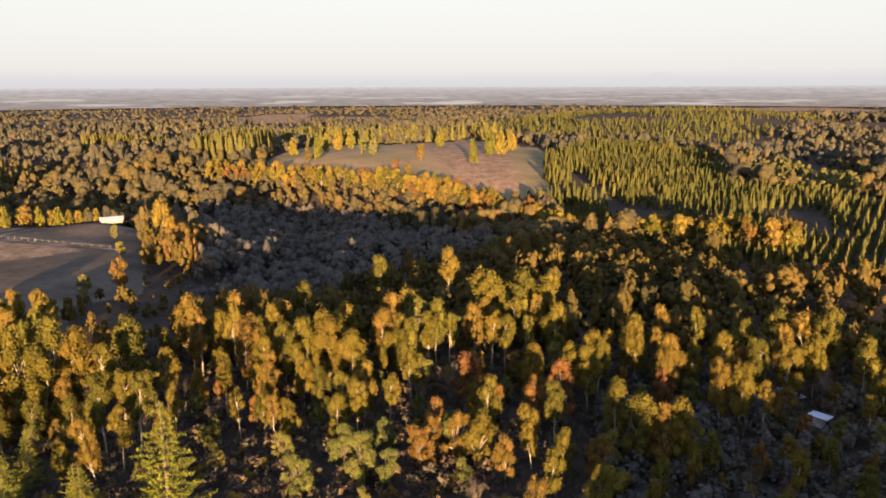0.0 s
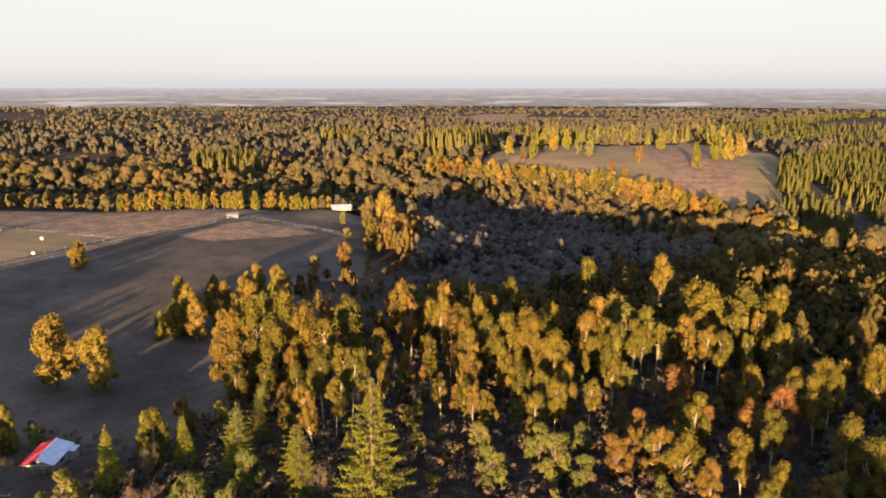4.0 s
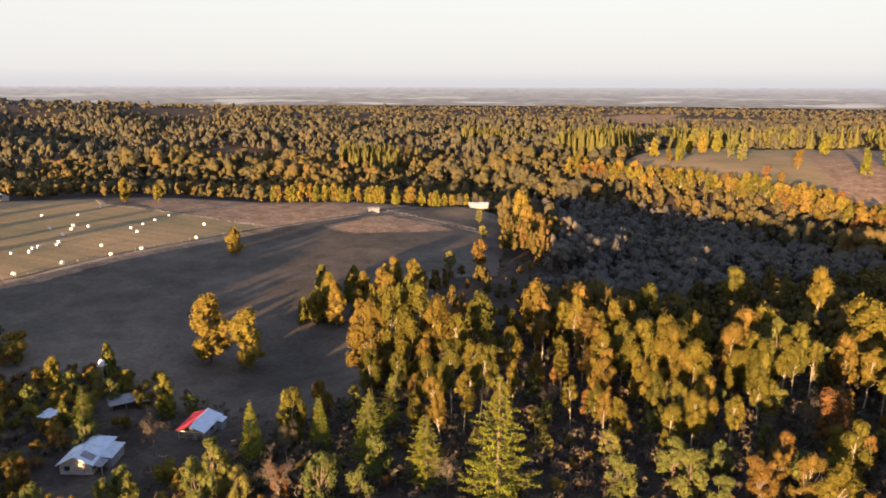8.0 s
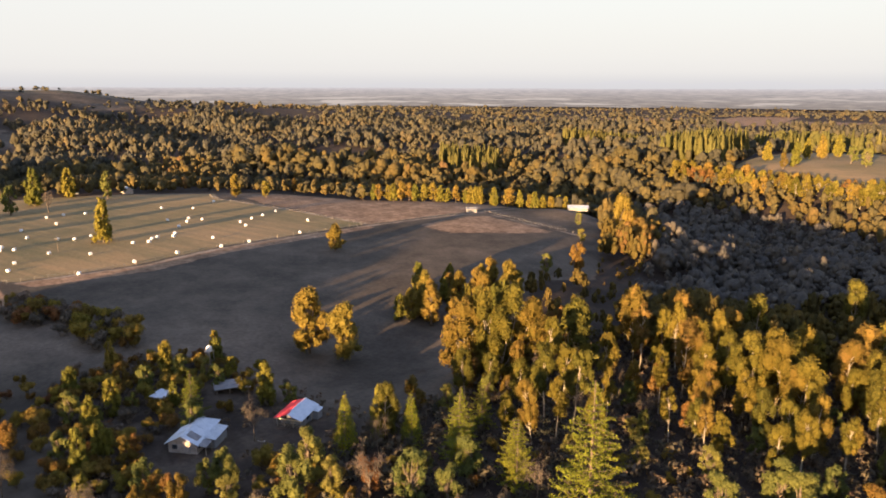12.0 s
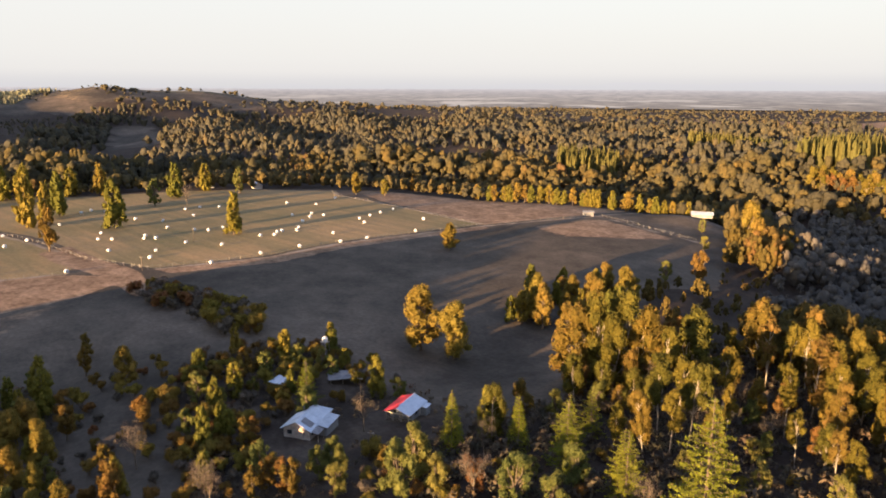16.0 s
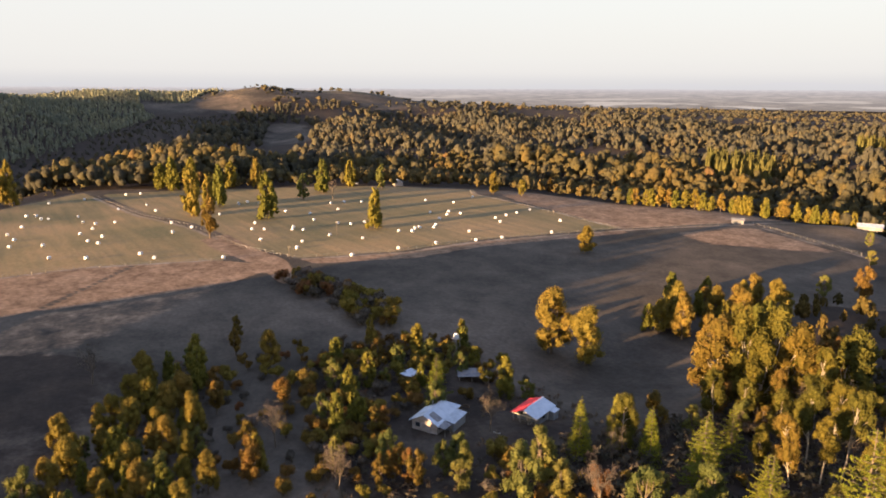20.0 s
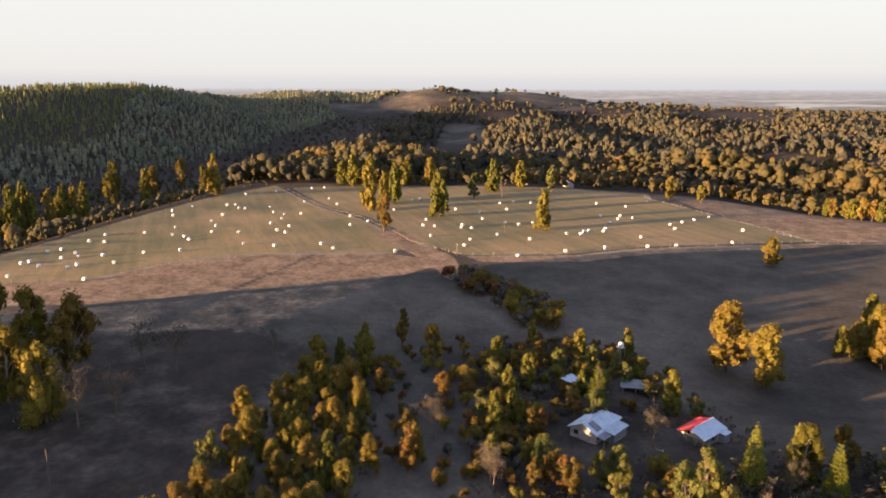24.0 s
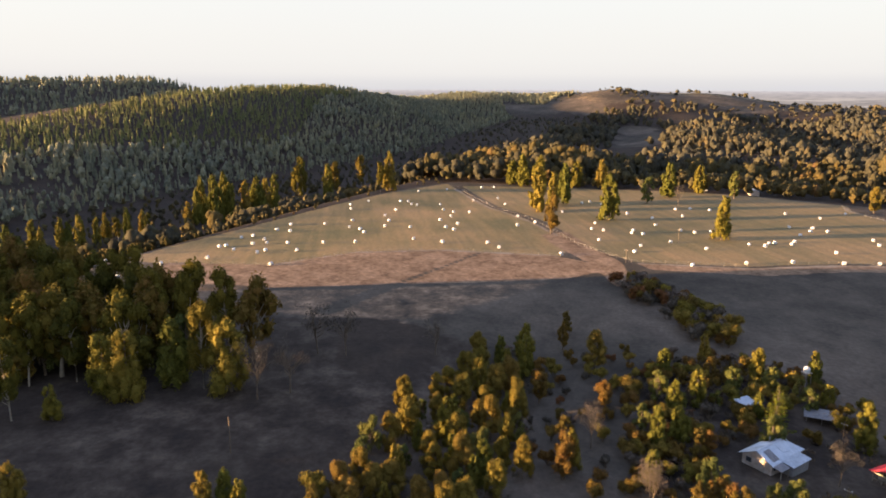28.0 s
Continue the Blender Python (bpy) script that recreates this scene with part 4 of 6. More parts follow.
BASE_HEIGHT = {"tall": 16, "stem": 16, "broad": 12, "oval": 12, "full": 13, "rust": 10, "leafy": 9, "pine": 20, "spire": 15, "bush": 3.2, "rust_bush": 2.6, "grey_bush": 2.4, "bare": 8}
STANDING = []


def stand(rows):
    """Trees whose places are known, by kind, place and height."""
    for kind, x, y, h in rows:
        s = h / BASE_HEIGHT[kind]
        wide = min(max(s, 0.5), 1.5)
        ob = plant(kind, x, y, wide, stretch=s / wide)
        STANDING.append((x, y))


def clear_of(x, y, gap):
    ok = np.ones(np.shape(x), bool)
    for sx, sy in STANDING:
        ok &= np.hypot(x - sx, y - sy) > gap
    return ok


STRIP = [("full" if kind == "oval" and k % 3 else kind, x, y, h) for k, (kind, x, y, h) in enumerate(STRIP)]
for rows in (WOOD_SOUTH, WOOD_EDGE, WOOD_NORTH, YARD, YARD_WEST, STRIP, CLUSTER):
    stand(rows)


def near_wood(x, y):
    r = np.hypot(x, y)
    az = bearing(x, y)
    ok = free(x, y) & (r < NEAR_REACH) & (r > 88) & (az > -38) & (az < 60) & (y > 40)
    return ok & clear_of(x, y, 4.3) & (np.hypot(x + 33, y - 80) > 9) & (np.hypot(x - 74, y - 114) > 6) & (np.hypot(x - 72, y - 122) > 5)


for x, y in spread(near_wood, (-180, 30), (140, 170), 5.7, gw):
    az, r = bearing(x, y), math.hypot(x, y)
    dim = az < -18 and r < 125
    near_edge = r < 112 and az > -5
    u = gw.uniform()
    if dim:
        kind = "grey_bush" if u < 0.25 else "bare" if u < 0.45 else "tall" if u < 0.7 else "rust"
        s = gw.uniform(0.4, 0.56)
    elif near_edge:
        kind = "leafy" if u < 0.25 else "rust" if u < 0.4 else "bush" if u < 0.7 else "bare" if u < 0.82 else "rust_bush"
        s = gw.uniform(0.55, 0.8)
    else:
        kind = "stem" if u < 0.14 else "tall" if u < 0.45 else "rust" if u < 0.62 else "leafy" if u < 0.78 else "bare" if u < 0.9 else "bush"
        s = gw.uniform(0.55, 0.95) if r > 130 else gw.uniform(0.5, 0.8)
    plant(kind, x, y, s, stretch=gw.uniform(0.9, 1.15))

# ---- far woods ----
gf = np.random.default_rng(9)


def ring_points(r0, r1, step, test):
    """Uneven points with a wide spacing, over the sweep of the view."""
    def ok(x, y):
        r = np.hypot(x, y)
        return (r >= r0) & (r < r1) & view_side(x, y) & free(x, y) & test(x, y)
    return spread(ok, (-r1, -r1 * 0.55), (r1 * 0.7, r1), step, gf)


def along_hill(x, y):
    """Plan of the wooded hill: how far in from its foot, and how far along it."""
    return (x + 330) * -0.515 + (y + 110) * -0.857, (x + 330) * -0.857 + (y + 110) * 0.515


FAR_RISE = [(60, 770), (120, 700), (200, 690), (270, 650), (430, 800), (560, 980), (520, 1180), (250, 1250), (90, 1150)]
YOUNG = [(213, 400), (222, 470), (255, 540), (305, 540), (290, 440), (250, 392)]
BLOCKS = [[(-178, 548), (-128, 535), (-128, 640), (-165, 640)], [(-309, 440), (-272, 458), (-300, 520), (-360, 515)], [(-300, 640), (-180, 720), (-220, 800), (-330, 700)]]
VALLEY = [(-185, 396), (-152, 432), (-108, 434), (-66, 422), (-30, 400), (0, 372), (24, 344), (38, 312), (22, 270), (-8, 238), (-30, 205), (-48, 186), (-64, 170), (-72, 192), (-78, 224), (-82, 255), (-110, 335), (-152, 374)]


def mixed(x, y):
    ok = ~inside(x, y, PLANTATION) & ~inside(x, y, FAR_RISE) & ~inside(x, y, YOUNG) & ~inside(x, y, VALLEY)
    for b in BLOCKS:
        ok &= ~inside(x, y, b)
    s, u = along_hill(x, y)
    return ok & ~((np.hypot(x, y) < NEAR_REACH) & (y > 40)) & ~((s > 95) & (u < 1300))


def gaps(x, y):
    return mixed(x, y) & (np.sin(x / 83 + 1) * np.sin(y / 67 + 0.5) < 0.72)


def fringe(x, y):
    """Keeps the far plain's fields and the far hill's grass open."""
    r, az = np.hypot(x, y), bearing(x, y)
    bare = (np.sin(x / 310 + 1.3 * np.sin(y / 400)) * np.sin(y / 270 + x / 900) > 0.55) & (r > 1300)
    grass = (r > 1290) & (r < 1620) & (az > 57) & (az < 77) & (patches(x, y, 45) < 0.62) & ~((np.abs(az - 69.4) < 0.95) & (r > 1440))
    return ~bare & ~grass


LIP = [(-150, 497), (-110, 486), (-72, 468), (-32, 447), (6, 422), (34, 396), (56, 364), (66, 326), (88, 296), (112, 276), (140, 246)]
NORTH_EDGE = [(-165, 352), (-217, 338), (-264, 308), (-318, 296), (-360, 268), (-400, 240)]


def tops(p, low, high):
    """Stands of tall and low trees, with single ones that stand out."""
    k = 0.45 * patches(p[:, 0], p[:, 1], 26) + 0.2 * patches(p[:, 0], p[:, 1], 9, 1.0) + 0.35 * gf.uniform(size=len(p))
    hill_side, _ = along_hill(p[:, 0], p[:, 1])
    near_sun = (p[:, 0] < -206) & (p[:, 0] > -480) & (hill_side > -115) & (hill_side < 150) & (p[:, 1] < 62)
    z = land(p[:, 0], p[:, 1])
    high = np.where(near_sun, np.minimum(high, 2.6 - z), high)
    low = np.where(near_sun, np.minimum(low, 1.8 - 0.6 * z), low)
    hollow = (np.hypot(p[:, 0], p[:, 1]) > 185) & (np.hypot(p[:, 0], p[:, 1]) < 300) & (p[:, 0] > -20) & (p[:, 1] > 100)
    high, low = np.where(hollow, np.minimum(high, 12.0), high), np.where(hollow, np.minimum(low, 6.0), low)
    foot = (hill_side > -20) & (hill_side < 95) & (p[:, 0] < -290)
    high, low = np.where(foot, np.minimum(high, 5.5), high), np.where(foot, np.minimum(low, 3.0), low)
    # low growth behind the pasture's tree row
    high = np.where(near_line(p[:, 0], p[:, 1], NORTH_EDGE) < 75, np.minimum(high, 8.5), high)
    scrub = near_line(p[:, 0], p[:, 1], [(-78, 150), (-86, 165), (-96, 200), (-86, 225)]) < 26
    high, low = np.where(scrub, 5.0, high), np.where(scrub, 3.0, low)
    high = np.where(near_line(p[:, 0], p[:, 1], LIP[:6]) < 34, np.minimum(high, 9.5), high)
    return low + (high - low) * np.clip(2.6 * k - 1.0, 0, 1) + gf.normal(size=len(p)) * np.where(near_sun, 0.6, 1.2)


def rows_of(poly, lo, hi, row, gap, turn, jitter=0.5):
    """Planted rows over a stretch of land, uneven along the row."""
    c, s = math.cos(turn), math.sin(turn)
    reach = max(hi[0] - lo[0], hi[1] - lo[1])
    a, b = np.meshgrid(np.arange(-reach, reach, gap), np.arange(-reach, reach, row))
    a, b = a + gf.uniform(-jitter, jitter, a.shape) * gap, b + gf.normal(size=b.shape) * 0.25
    x, y = (lo[0] + hi[0]) / 2 + a * c - b * s, (lo[1] + hi[1]) / 2 + a * s + b * c
    keep = inside(x, y, poly)
    return np.stack([x[keep], y[keep]], 1)


p = ring_points(110, 300, 6.2, lambda x, y: mixed(x, y))
woods("woodland", p, tops(p, 9, 16), NEAR_MID, WOODS_OCHRE, "autumn woodland of ochre and green broadleaf trees")
p = ring_points(165, 520, 6.4, lambda x, y: inside(x, y, VALLEY))
woods("woodland", p, tops(p, 7, 11.5), VALE, WOODS_GREY, "grey half-bare trees in the shaded valley", girth=(0.85, 1.25))
p = ring_points(300, 600, 8.0, mixed)
woods("woodland", p, tops(p, 8.5, 18), MID, WOODS_MIXED, "autumn woodland beyond the fields, ochre and brown")
p = ring_points(600, 1200, 11.0, gaps)
woods("woodland", p, tops(p, 7, 15), FAR, WOODS_FAR, "distant autumn woodland in ochre and brown")
p = ring_points(1200, 2280, 23, lambda x, y: gaps(x, y) & fringe(x, y))
p = p[gf.uniform(size=len(p)) > smooth(1600, 2500, np.hypot(p[:, 0], p[:, 1])) * 0.75]
woods("woodland", p, tops(p, 4, 9), CLUMP, WOODS_FAR, "far wooded plain reaching the horizon")
# the wooded hill: mixed dark slope, planted crest, the ridge behind
p = ring_points(280, 1700, 6.0, lambda x, y: (along_hill(x, y)[0] > 95) & (along_hill(x, y)[0] < 335) & (along_hill(x, y)[1] < 1300))
s_, u_ = along_hill(p[:, 0], p[:, 1])
planted = (s_ > 165 + 0.1 * np.abs(u_ - 200) + 30 * np.sin(u_ / 70)) & (u_ < 620)
woods("woodland", p[~planted], tops(p[~planted], 5.5, 10), FAR[3:] + FAR_SPIRE, WOODS_HAZED, "dark green wooded hill of conifers and broadleaf trees")
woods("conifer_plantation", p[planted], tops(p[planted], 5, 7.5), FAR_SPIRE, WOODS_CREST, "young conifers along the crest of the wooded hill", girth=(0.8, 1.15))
p = ring_points(700, 1650, 11.5, lambda x, y: (along_hill(x, y)[0] > 480) & (along_hill(x, y)[0] < 760) & (along_hill(x, y)[1] < 900))
woods("woodland", p, tops(p, 8, 12), FAR[3:] + FAR_SPIRE, WOODS_HAZED, "dark ridge of forest behind the wooded hill")
# conifers on the far rise beyond the north field
p = rows_of(FAR_RISE, (60, 650), (560, 1250), 7.5, 7.0, 0.5, 0.9)
p = p[(patches(p[:, 0], p[:, 1], 60, 0.4) > 0.3) & (gf.uniform(size=len(p)) > 0.12)]
woods("conifer_plantation", p, gf.uniform(4, 8.5, len(p)), FAR_SPIRE, WOODS_PINE, "far plantation of narrow conifers on a low rise", girth=(0.8, 1.2))
p = rows_of(PLANTATION, (69, 190), (260, 673), 4.0, 3.5, 0.95, 0.9)
p = p[(patches(p[:, 0], p[:, 1], 22, 0.9) > 0.22) & (gf.uniform(size=len(p)) > 0.1) & (near_line(p[:, 0], p[:, 1], [(104, 470), (98, 420), (112, 372), (150, 345)]) > 5.5)]
woods("conifer_plantation", p, gf.uniform(5.0, 9.5, len(p)) * (1 + 0.3 * (p[:, 1] > 385) * (p[:, 0] < 112)), MID_SPIRE, WOODS_PINE, "plantation of narrow conifers in close rows", girth=(0.9, 1.3))
p = spread(lambda x, y: inside(x, y, YOUNG) & (patches(x, y, 20) > 0.2), (170, 400), (275, 570), 5.5, gf)
woods("woodland", p, gf.uniform(5, 9, len(p)), MID, WOODS_YOUNG, "bright green young wood beside the shaded field")
p = np.concatenate([spread(lambda x, y: inside(x, y, b), (-380, 420), (-100, 820), 4.6, gf) for b in BLOCKS])
woods("conifer_plantation", p, np.where(p[:, 0] > -200, gf.uniform(19, 26, len(p)), gf.uniform(14, 20, len(p))), MID_SPIRE, WOODS_YOUNG, "block of tall conifers standing above the wood")
# tall trees behind the north field
p = spread(lambda x, y: (np.abs(y - 735 + 0.25 * x) < 45) & (x > -150) & (x < 80) & free(x, y) & (patches(x, y, 14) > 0.35), (-150, 640), (90, 830), 9.0, gf)
woods("woodland", p, gf.uniform(14, 22, len(p)), MID[3:] + MID_SPIRE[:2], WOODS_YOUNG, "tall sunlit trees behind the north field", girth=(0.9, 1.4))


# unseen belt behind the eye, placed to shade the pasture
def behind(x, y):
    return (x > -206) & (x < 420) & (y < -112 - 0.06 * x) & (y > -175 - 0.06 * x)


p = spread(behind, (-230, -210), (420, -80), 5.5, gf)
# unseen trees below the eye, added to keep sun off yard and wood
q = spread(lambda x, y: (x > -98) & (x < 30) & (y > -25) & (y < 32) & (np.hypot(x, y) < 87), (-100, -30), (30, 34), 6.0, gf)
woods("woodland", q, np.where(q[:, 0] < -55, gf.uniform(2.5, 4.5, len(q)), gf.uniform(7, 11, len(q))), MID, WOODS_MIXED, "unseen trees added below to shade yard and near wood")
# further unseen stretch, added to shade the wood's right corner
p = np.concatenate([p, spread(lambda x, y: (x > 28) & (x < 120) & (y < 18), (20, -10), (130, 20), 5.5, gf)])
woods("woodland", p, np.where(p[:, 0] > 28, gf.uniform(17, 22, len(p)), gf.uniform(11, 15, len(p))), FAR, WOODS_MIXED, "unseen woodland belt placed to shade the pasture and wood")


def under(x, y):
    return free(x, y) & (np.hypot(x, y) < 175) & (np.hypot(x, y) > 60) & (bearing(x, y) > -40) & (y > 30)


p = spread(under, (-180, 20), (150, 180), 2.7, gf)
woods("undergrowth", p, gf.uniform(1.2, 3.4, len(p)), [unit(bush(s, h=3.0, wide=2.2, count=42, size=0.85, core=0), 3.0) for s in (141, 142, 143)], WOODS_UNDER, "brambles, bracken and saplings on the woodland floor")


p = spread(lambda x, y: (bearing(x, y) < -15) & (bearing(x, y) > -38) & (np.hypot(x, y) > 86) & (np.hypot(x, y) < 150) & (np.hypot(x - 73, y - 118) > 9), (20, 60), (100, 150), 3.6, gf)
woods("undergrowth", p, gf.uniform(2.2, 5.0, len(p)), NEAR_MID[:3], WOODS_GREY, "grey-brown thicket in the shaded corner of the wood", girth=(0.9, 1.5))


def yard_scrub(x, y):
    ok = inside(x, y, ROUGH_YARD) | (inside(x, y, [(-92, -12), (-105, 0), (-118, 8), (-148, 26), (-162, 38), (-155, 45), (-133, 36), (-110, 30), (-92, 22), (-80, 0)]))
    for cx, cy, gap in ((-97, 66, 9.5), (-90, 82, 8), (-112, 84, 5), (-88, 62, 5)):
        ok &= np.hypot(x - cx, y - cy) > gap
    return ok & (patches(x, y, 6) > 0.3)


p = spread(yard_scrub, (-165, -15), (-44, 100), 2.4, gf)
woods("undergrowth", p, gf.uniform(0.6, 2.0, len(p)), [unit(bush(s, h=3.0, wide=2.6, count=40, size=0.8, core=0), 3.0) for s in (144, 145)], WOODS_UNDER, "brambles and rank grass round the farmyard")

# ---- hay fields ----
BALES_A = [(-236.7, -99.1), (-246.9, -96.0), (-254.8, -93.6), (-260.1, -87.6), (-233.3, -75.1), (-250.9, -66.3), (-257.9, -51.9), (-277.0, -51.1), (-278.8, -48.9), (-293.8, -45.3), (-270.2, -44.7), (-296.9, -41.0), (-280.9, -39.1), (-288.2, -35.4), (-263.4, -35.1), (-281.4, -33.7), (-308.3, -32.5), (-266.9, -32.5), (-243.3, -28.0), (-319.8, -27.5), (-305.1, -26.7), (-279.4, -25.4), (-264.6, -20.8), (-319.6, -12.5)]
BALES_B = [(-277.8, -11.5), (-310.2, -1.5), (-370.3, -1.0), (-357.6, -0.9), (-326.9, -0.1), (-276.4, 1.1), (-304.4, 3.1), (-296.7, 4.7), (-381.0, 8.4), (-309.8, 14.1), (-337.5, 15.3), (-323.6, 16.7), (-353.4, 21.6), (-278.2, 24.2), (-304.7, 24.9), (-381.2, 25.7), (-380.7, 29.7), (-370.8, 30.7), (-368.6, 33.5), (-270.6, 34.9), (-417.4, 38.8), (-321.1, 40.1), (-301.7, 40.2), (-295.0, 42.8)]
BALES_C = [(-352.6, 45.6), (-369.2, 45.9), (-331.0, 46.4), (-309.0, 46.5), (-343.6, 49.5), (-267.6, 52.3), (-259.1, 55.1), (-423.0, 56.5), (-342.8, 57.3), (-383.1, 66.1), (-300.8, 71.9), (-247.2, 75.9), (-324.5, 77.4), (-431.0, 79.1), (-367.4, 80.5), (-390.0, 81.1), (-307.9, 81.6), (-432.8, 87.2), (-269.0, 97.9), (-334.6, 102.1), (-291.0, 102.3), (-247.8, 104.2), (-288.0, 106.5), (-303.7, 108.1)]
BALES_D = [(-257.0, 110.4), (-224.6, 115.5), (-281.9, 116.7), (-286.6, 119.3), (-279.1, 120.5), (-363.1, 121.1), (-262.7, 125.1), (-366.5, 126.9), (-356.4, 129.9), (-326.5, 132.1), (-248.5, 132.8), (-298.1, 134.2), (-224.1, 134.9), (-314.7, 139.7), (-285.6, 140.2), (-280.2, 143.9), (-280.6, 151.0), (-223.8, 151.9), (-253.3, 152.8), (-319.1, 156.8), (-249.7, 157.3), (-254.4, 161.7), (-338.4, 162.1), (-255.1, 164.5)]
BALES_E = [(-220.3, 168.7), (-251.4, 169.5), (-339.3, 170.4), (-256.2, 173.6), (-235.9, 176.9), (-334.9, 178.8), (-218.9, 181.0), (-268.5, 184.1), (-286.5, 190.8), (-275.9, 193.6), (-282.9, 199.4), (-275.1, 201.1), (-246.7, 202.7), (-217.3, 206.9), (-255.8, 207.3), (-321.3, 211.0), (-258.9, 216.3), (-306.2, 218.9), (-262.0, 225.7), (-235.8, 229.8), (-266.0, 237.5), (-316.6, 239.5)]
BALES = BALES_A + BALES_B + BALES_C + BALES_D + BALES_E

BALE_FILM = plain("bale_film", [(0.3, (0.562, 0.562, 0.546)), (0.7, (0.671, 0.671, 0.655))], 2.0, rough=0.35, bump=0.3, depth=0.03)


def bale_mesh():
    """A round bale on its side, wrapped tight: ringed film, soft edges, dished ends."""
    bm = bmesh.new()
    r, half, n = 0.66, 0.62, 20
    profile = [(0.0, -half + 0.05), (0.3, -half + 0.02), (r - 0.1, -half), (r - 0.02, -half + 0.05), (r, -half + 0.14)]
    profile += [(r + (0.012 if k % 2 else -0.006), -half + 0.14 + (2 * half - 0.28) * k / 7) for k in range(1, 7)]
    profile += [(r, half - 0.14), (r - 0.02, half - 0.05), (r - 0.1, half), (0.3, half - 0.02), (0.0, half - 0.05)]
    rows = []
    for rad, y in profile:
        rows.append([bm.verts.new((math.cos(2 * math.pi * k / n) * max(rad, 0.01), y, max(-r + 0.05, math.sin(2 * math.pi * k / n) * max(rad, 0.01)) + r - 0.05)) for k in range(n)])
    for a, b in zip(rows, rows[1:]):
        for k in range(n):
            bm.faces.new((a[k], a[(k + 1) % n], b[(k + 1) % n], b[k])).smooth = True
    bm.faces.new(rows[0][::-1])
    bm.faces.new(rows[-1])
    me = bpy.data.meshes.new("hay_bale")
    bm.to_mesh(me)
    bm.free()
    me.materials.append(BALE_FILM)
    return me


BALE = bale_mesh()
gb = np.random.default_rng(3)
for x, y in BALES:
    ob = new("hay_bale", BALE)
    ob.matrix_basis = on_land(x, y, gb.uniform(0, 180), gb.uniform(0.84, 0.96))
    tagged(ob, "round hay bale wrapped in white film on mown meadow", "hay bale", "hay bales in the meadow")

# ---- trees of the open land ----
def grove(kind_list, poly, step, lo, hi, seed, size=(0.8, 1.1)):
    g = np.random.default_rng(seed)
    for x, y in spread(lambda a, b: inside(a, b, poly) & clear_of(a, b, 3.4) & (np.hypot(a + 97, b - 66) > 9.5) & (np.hypot(a + 90, b - 82) > 8) & (np.hypot(a + 112, b - 84) > 5) & (np.hypot(a + 88, b - 62) > 5), lo, hi, step, g):
        plant(kind_list[int(g.integers(len(kind_list)))], x, y, g.uniform(*size), stretch=g.uniform(0.9, 1.15))


grove(["full", "leafy", "full", "oval"], [(-114, 141), (-96, 148), (-89, 160), (-101, 192), (-129, 172)], 5.5, (-130, 138), (-85, 195), 1, (0.55, 0.85))
for kind, x, y, s, st, text in (
        ("full", -120.6, 116.4, 1.4, 0.92, "ochre broadleaf tree standing in pasture"), ("full", -112, 119.6, 1.22, 0.92, "orange-leaved tree beside another in pasture"),
        ("full", -183, 192, 0.95, 0.82, "lone round olive-green tree in pasture"), ("oval", -266, 148, 1.3, 1.2, "dark olive upright tree in the hay meadow"),
        ("oval", -313, 118, 1.35, 1.42, "tall ochre poplar-like tree in the meadow"), ("oval", -340, 91, 1.35, 1.5, "tall ochre tree beside the fence"),
        ("rust", -283, 82, 1.2, 1.5, "orange-leaved tree at the ditch between meadows"), ("oval", -363, 111, 1.35, 1.4, "tall ochre tree in the meadow"),
        ("oval", -356, 103, 1.2, 1.3, "tall ochre tree in the meadow"), ("oval", -432, 140, 1.3, 1.15, "tall ochre tree at the meadow edge"),
        ("oval", -449, 102, 1.35, 1.0, "ochre tree at the meadow edge"), ("oval", -439, 107, 1.45, 1.25, "tall ochre tree at the meadow edge"), ("oval", -434, 116, 1.4, 1.25, "tall ochre tree at the meadow edge"),
        ("oval", -422, 153, 1.35, 1.2, "tall ochre tree at the meadow edge"), ("leafy", -360, 156, 1.4, 1.15, "dark green tree beside the farmstead"), ("bare", -352, 170, 1.2, 1.1, "grey half-bare tree beside the farmstead"),
        ("oval", -378, 176, 1.35, 1.28, "tall ochre tree beside the farmstead"), ("oval", -393, 202, 1.2, 1.2, "ochre tree beside the farmstead"), ("leafy", -372, 212, 1.4, 1.25, "dark green tree beside the farmstead"),
        ("full", -321, 258, 0.9, 1.1, "ochre tree on the meadow's far edge"),
        ("full", -306, 267, 0.75, 1.0, "ochre tree on the meadow's far edge"), ("rust", -319, 301, 0.9, 1.1, "orange tree at the wood's edge"),
        ("rust", -96.5, 220, 1.15, 1.0, "orange-leaved round tree beside the field"),
        ("leafy", -104, 212, 0.8, 1.0, "small olive-green tree beside the field"), ("full", -101, 273, 1.25, 1.35, "large ochre tree at the wood's edge"), ("full", -96, 268, 1.0, 1.3, "large ochre tree at the wood's edge"),
        ("leafy", -132, 301, 0.65, 1.1, "small tree in the field corner"), ("leafy", -114, 263, 0.7, 1.0, "small olive tree in the field corner")):
    plant(kind, x, y, s * (1.12 if kind == "oval" else 1.0), text, stretch=st * (0.84 if kind == "oval" else 1.0))
# row of trees along the far side of the pasture
gr = np.random.default_rng(12)
for k in np.linspace(0, 1, 30):
    x, y = -268 + 112 * k, 307 + 42 * k - 14 * max(0, 0.4 - k)
    plant("full" if gr.uniform() < 0.5 else "oval", x + gr.normal(), y + gr.normal() * 1.5, gr.uniform(0.62, 0.88), "rounded ochre tree in the row along the pasture")
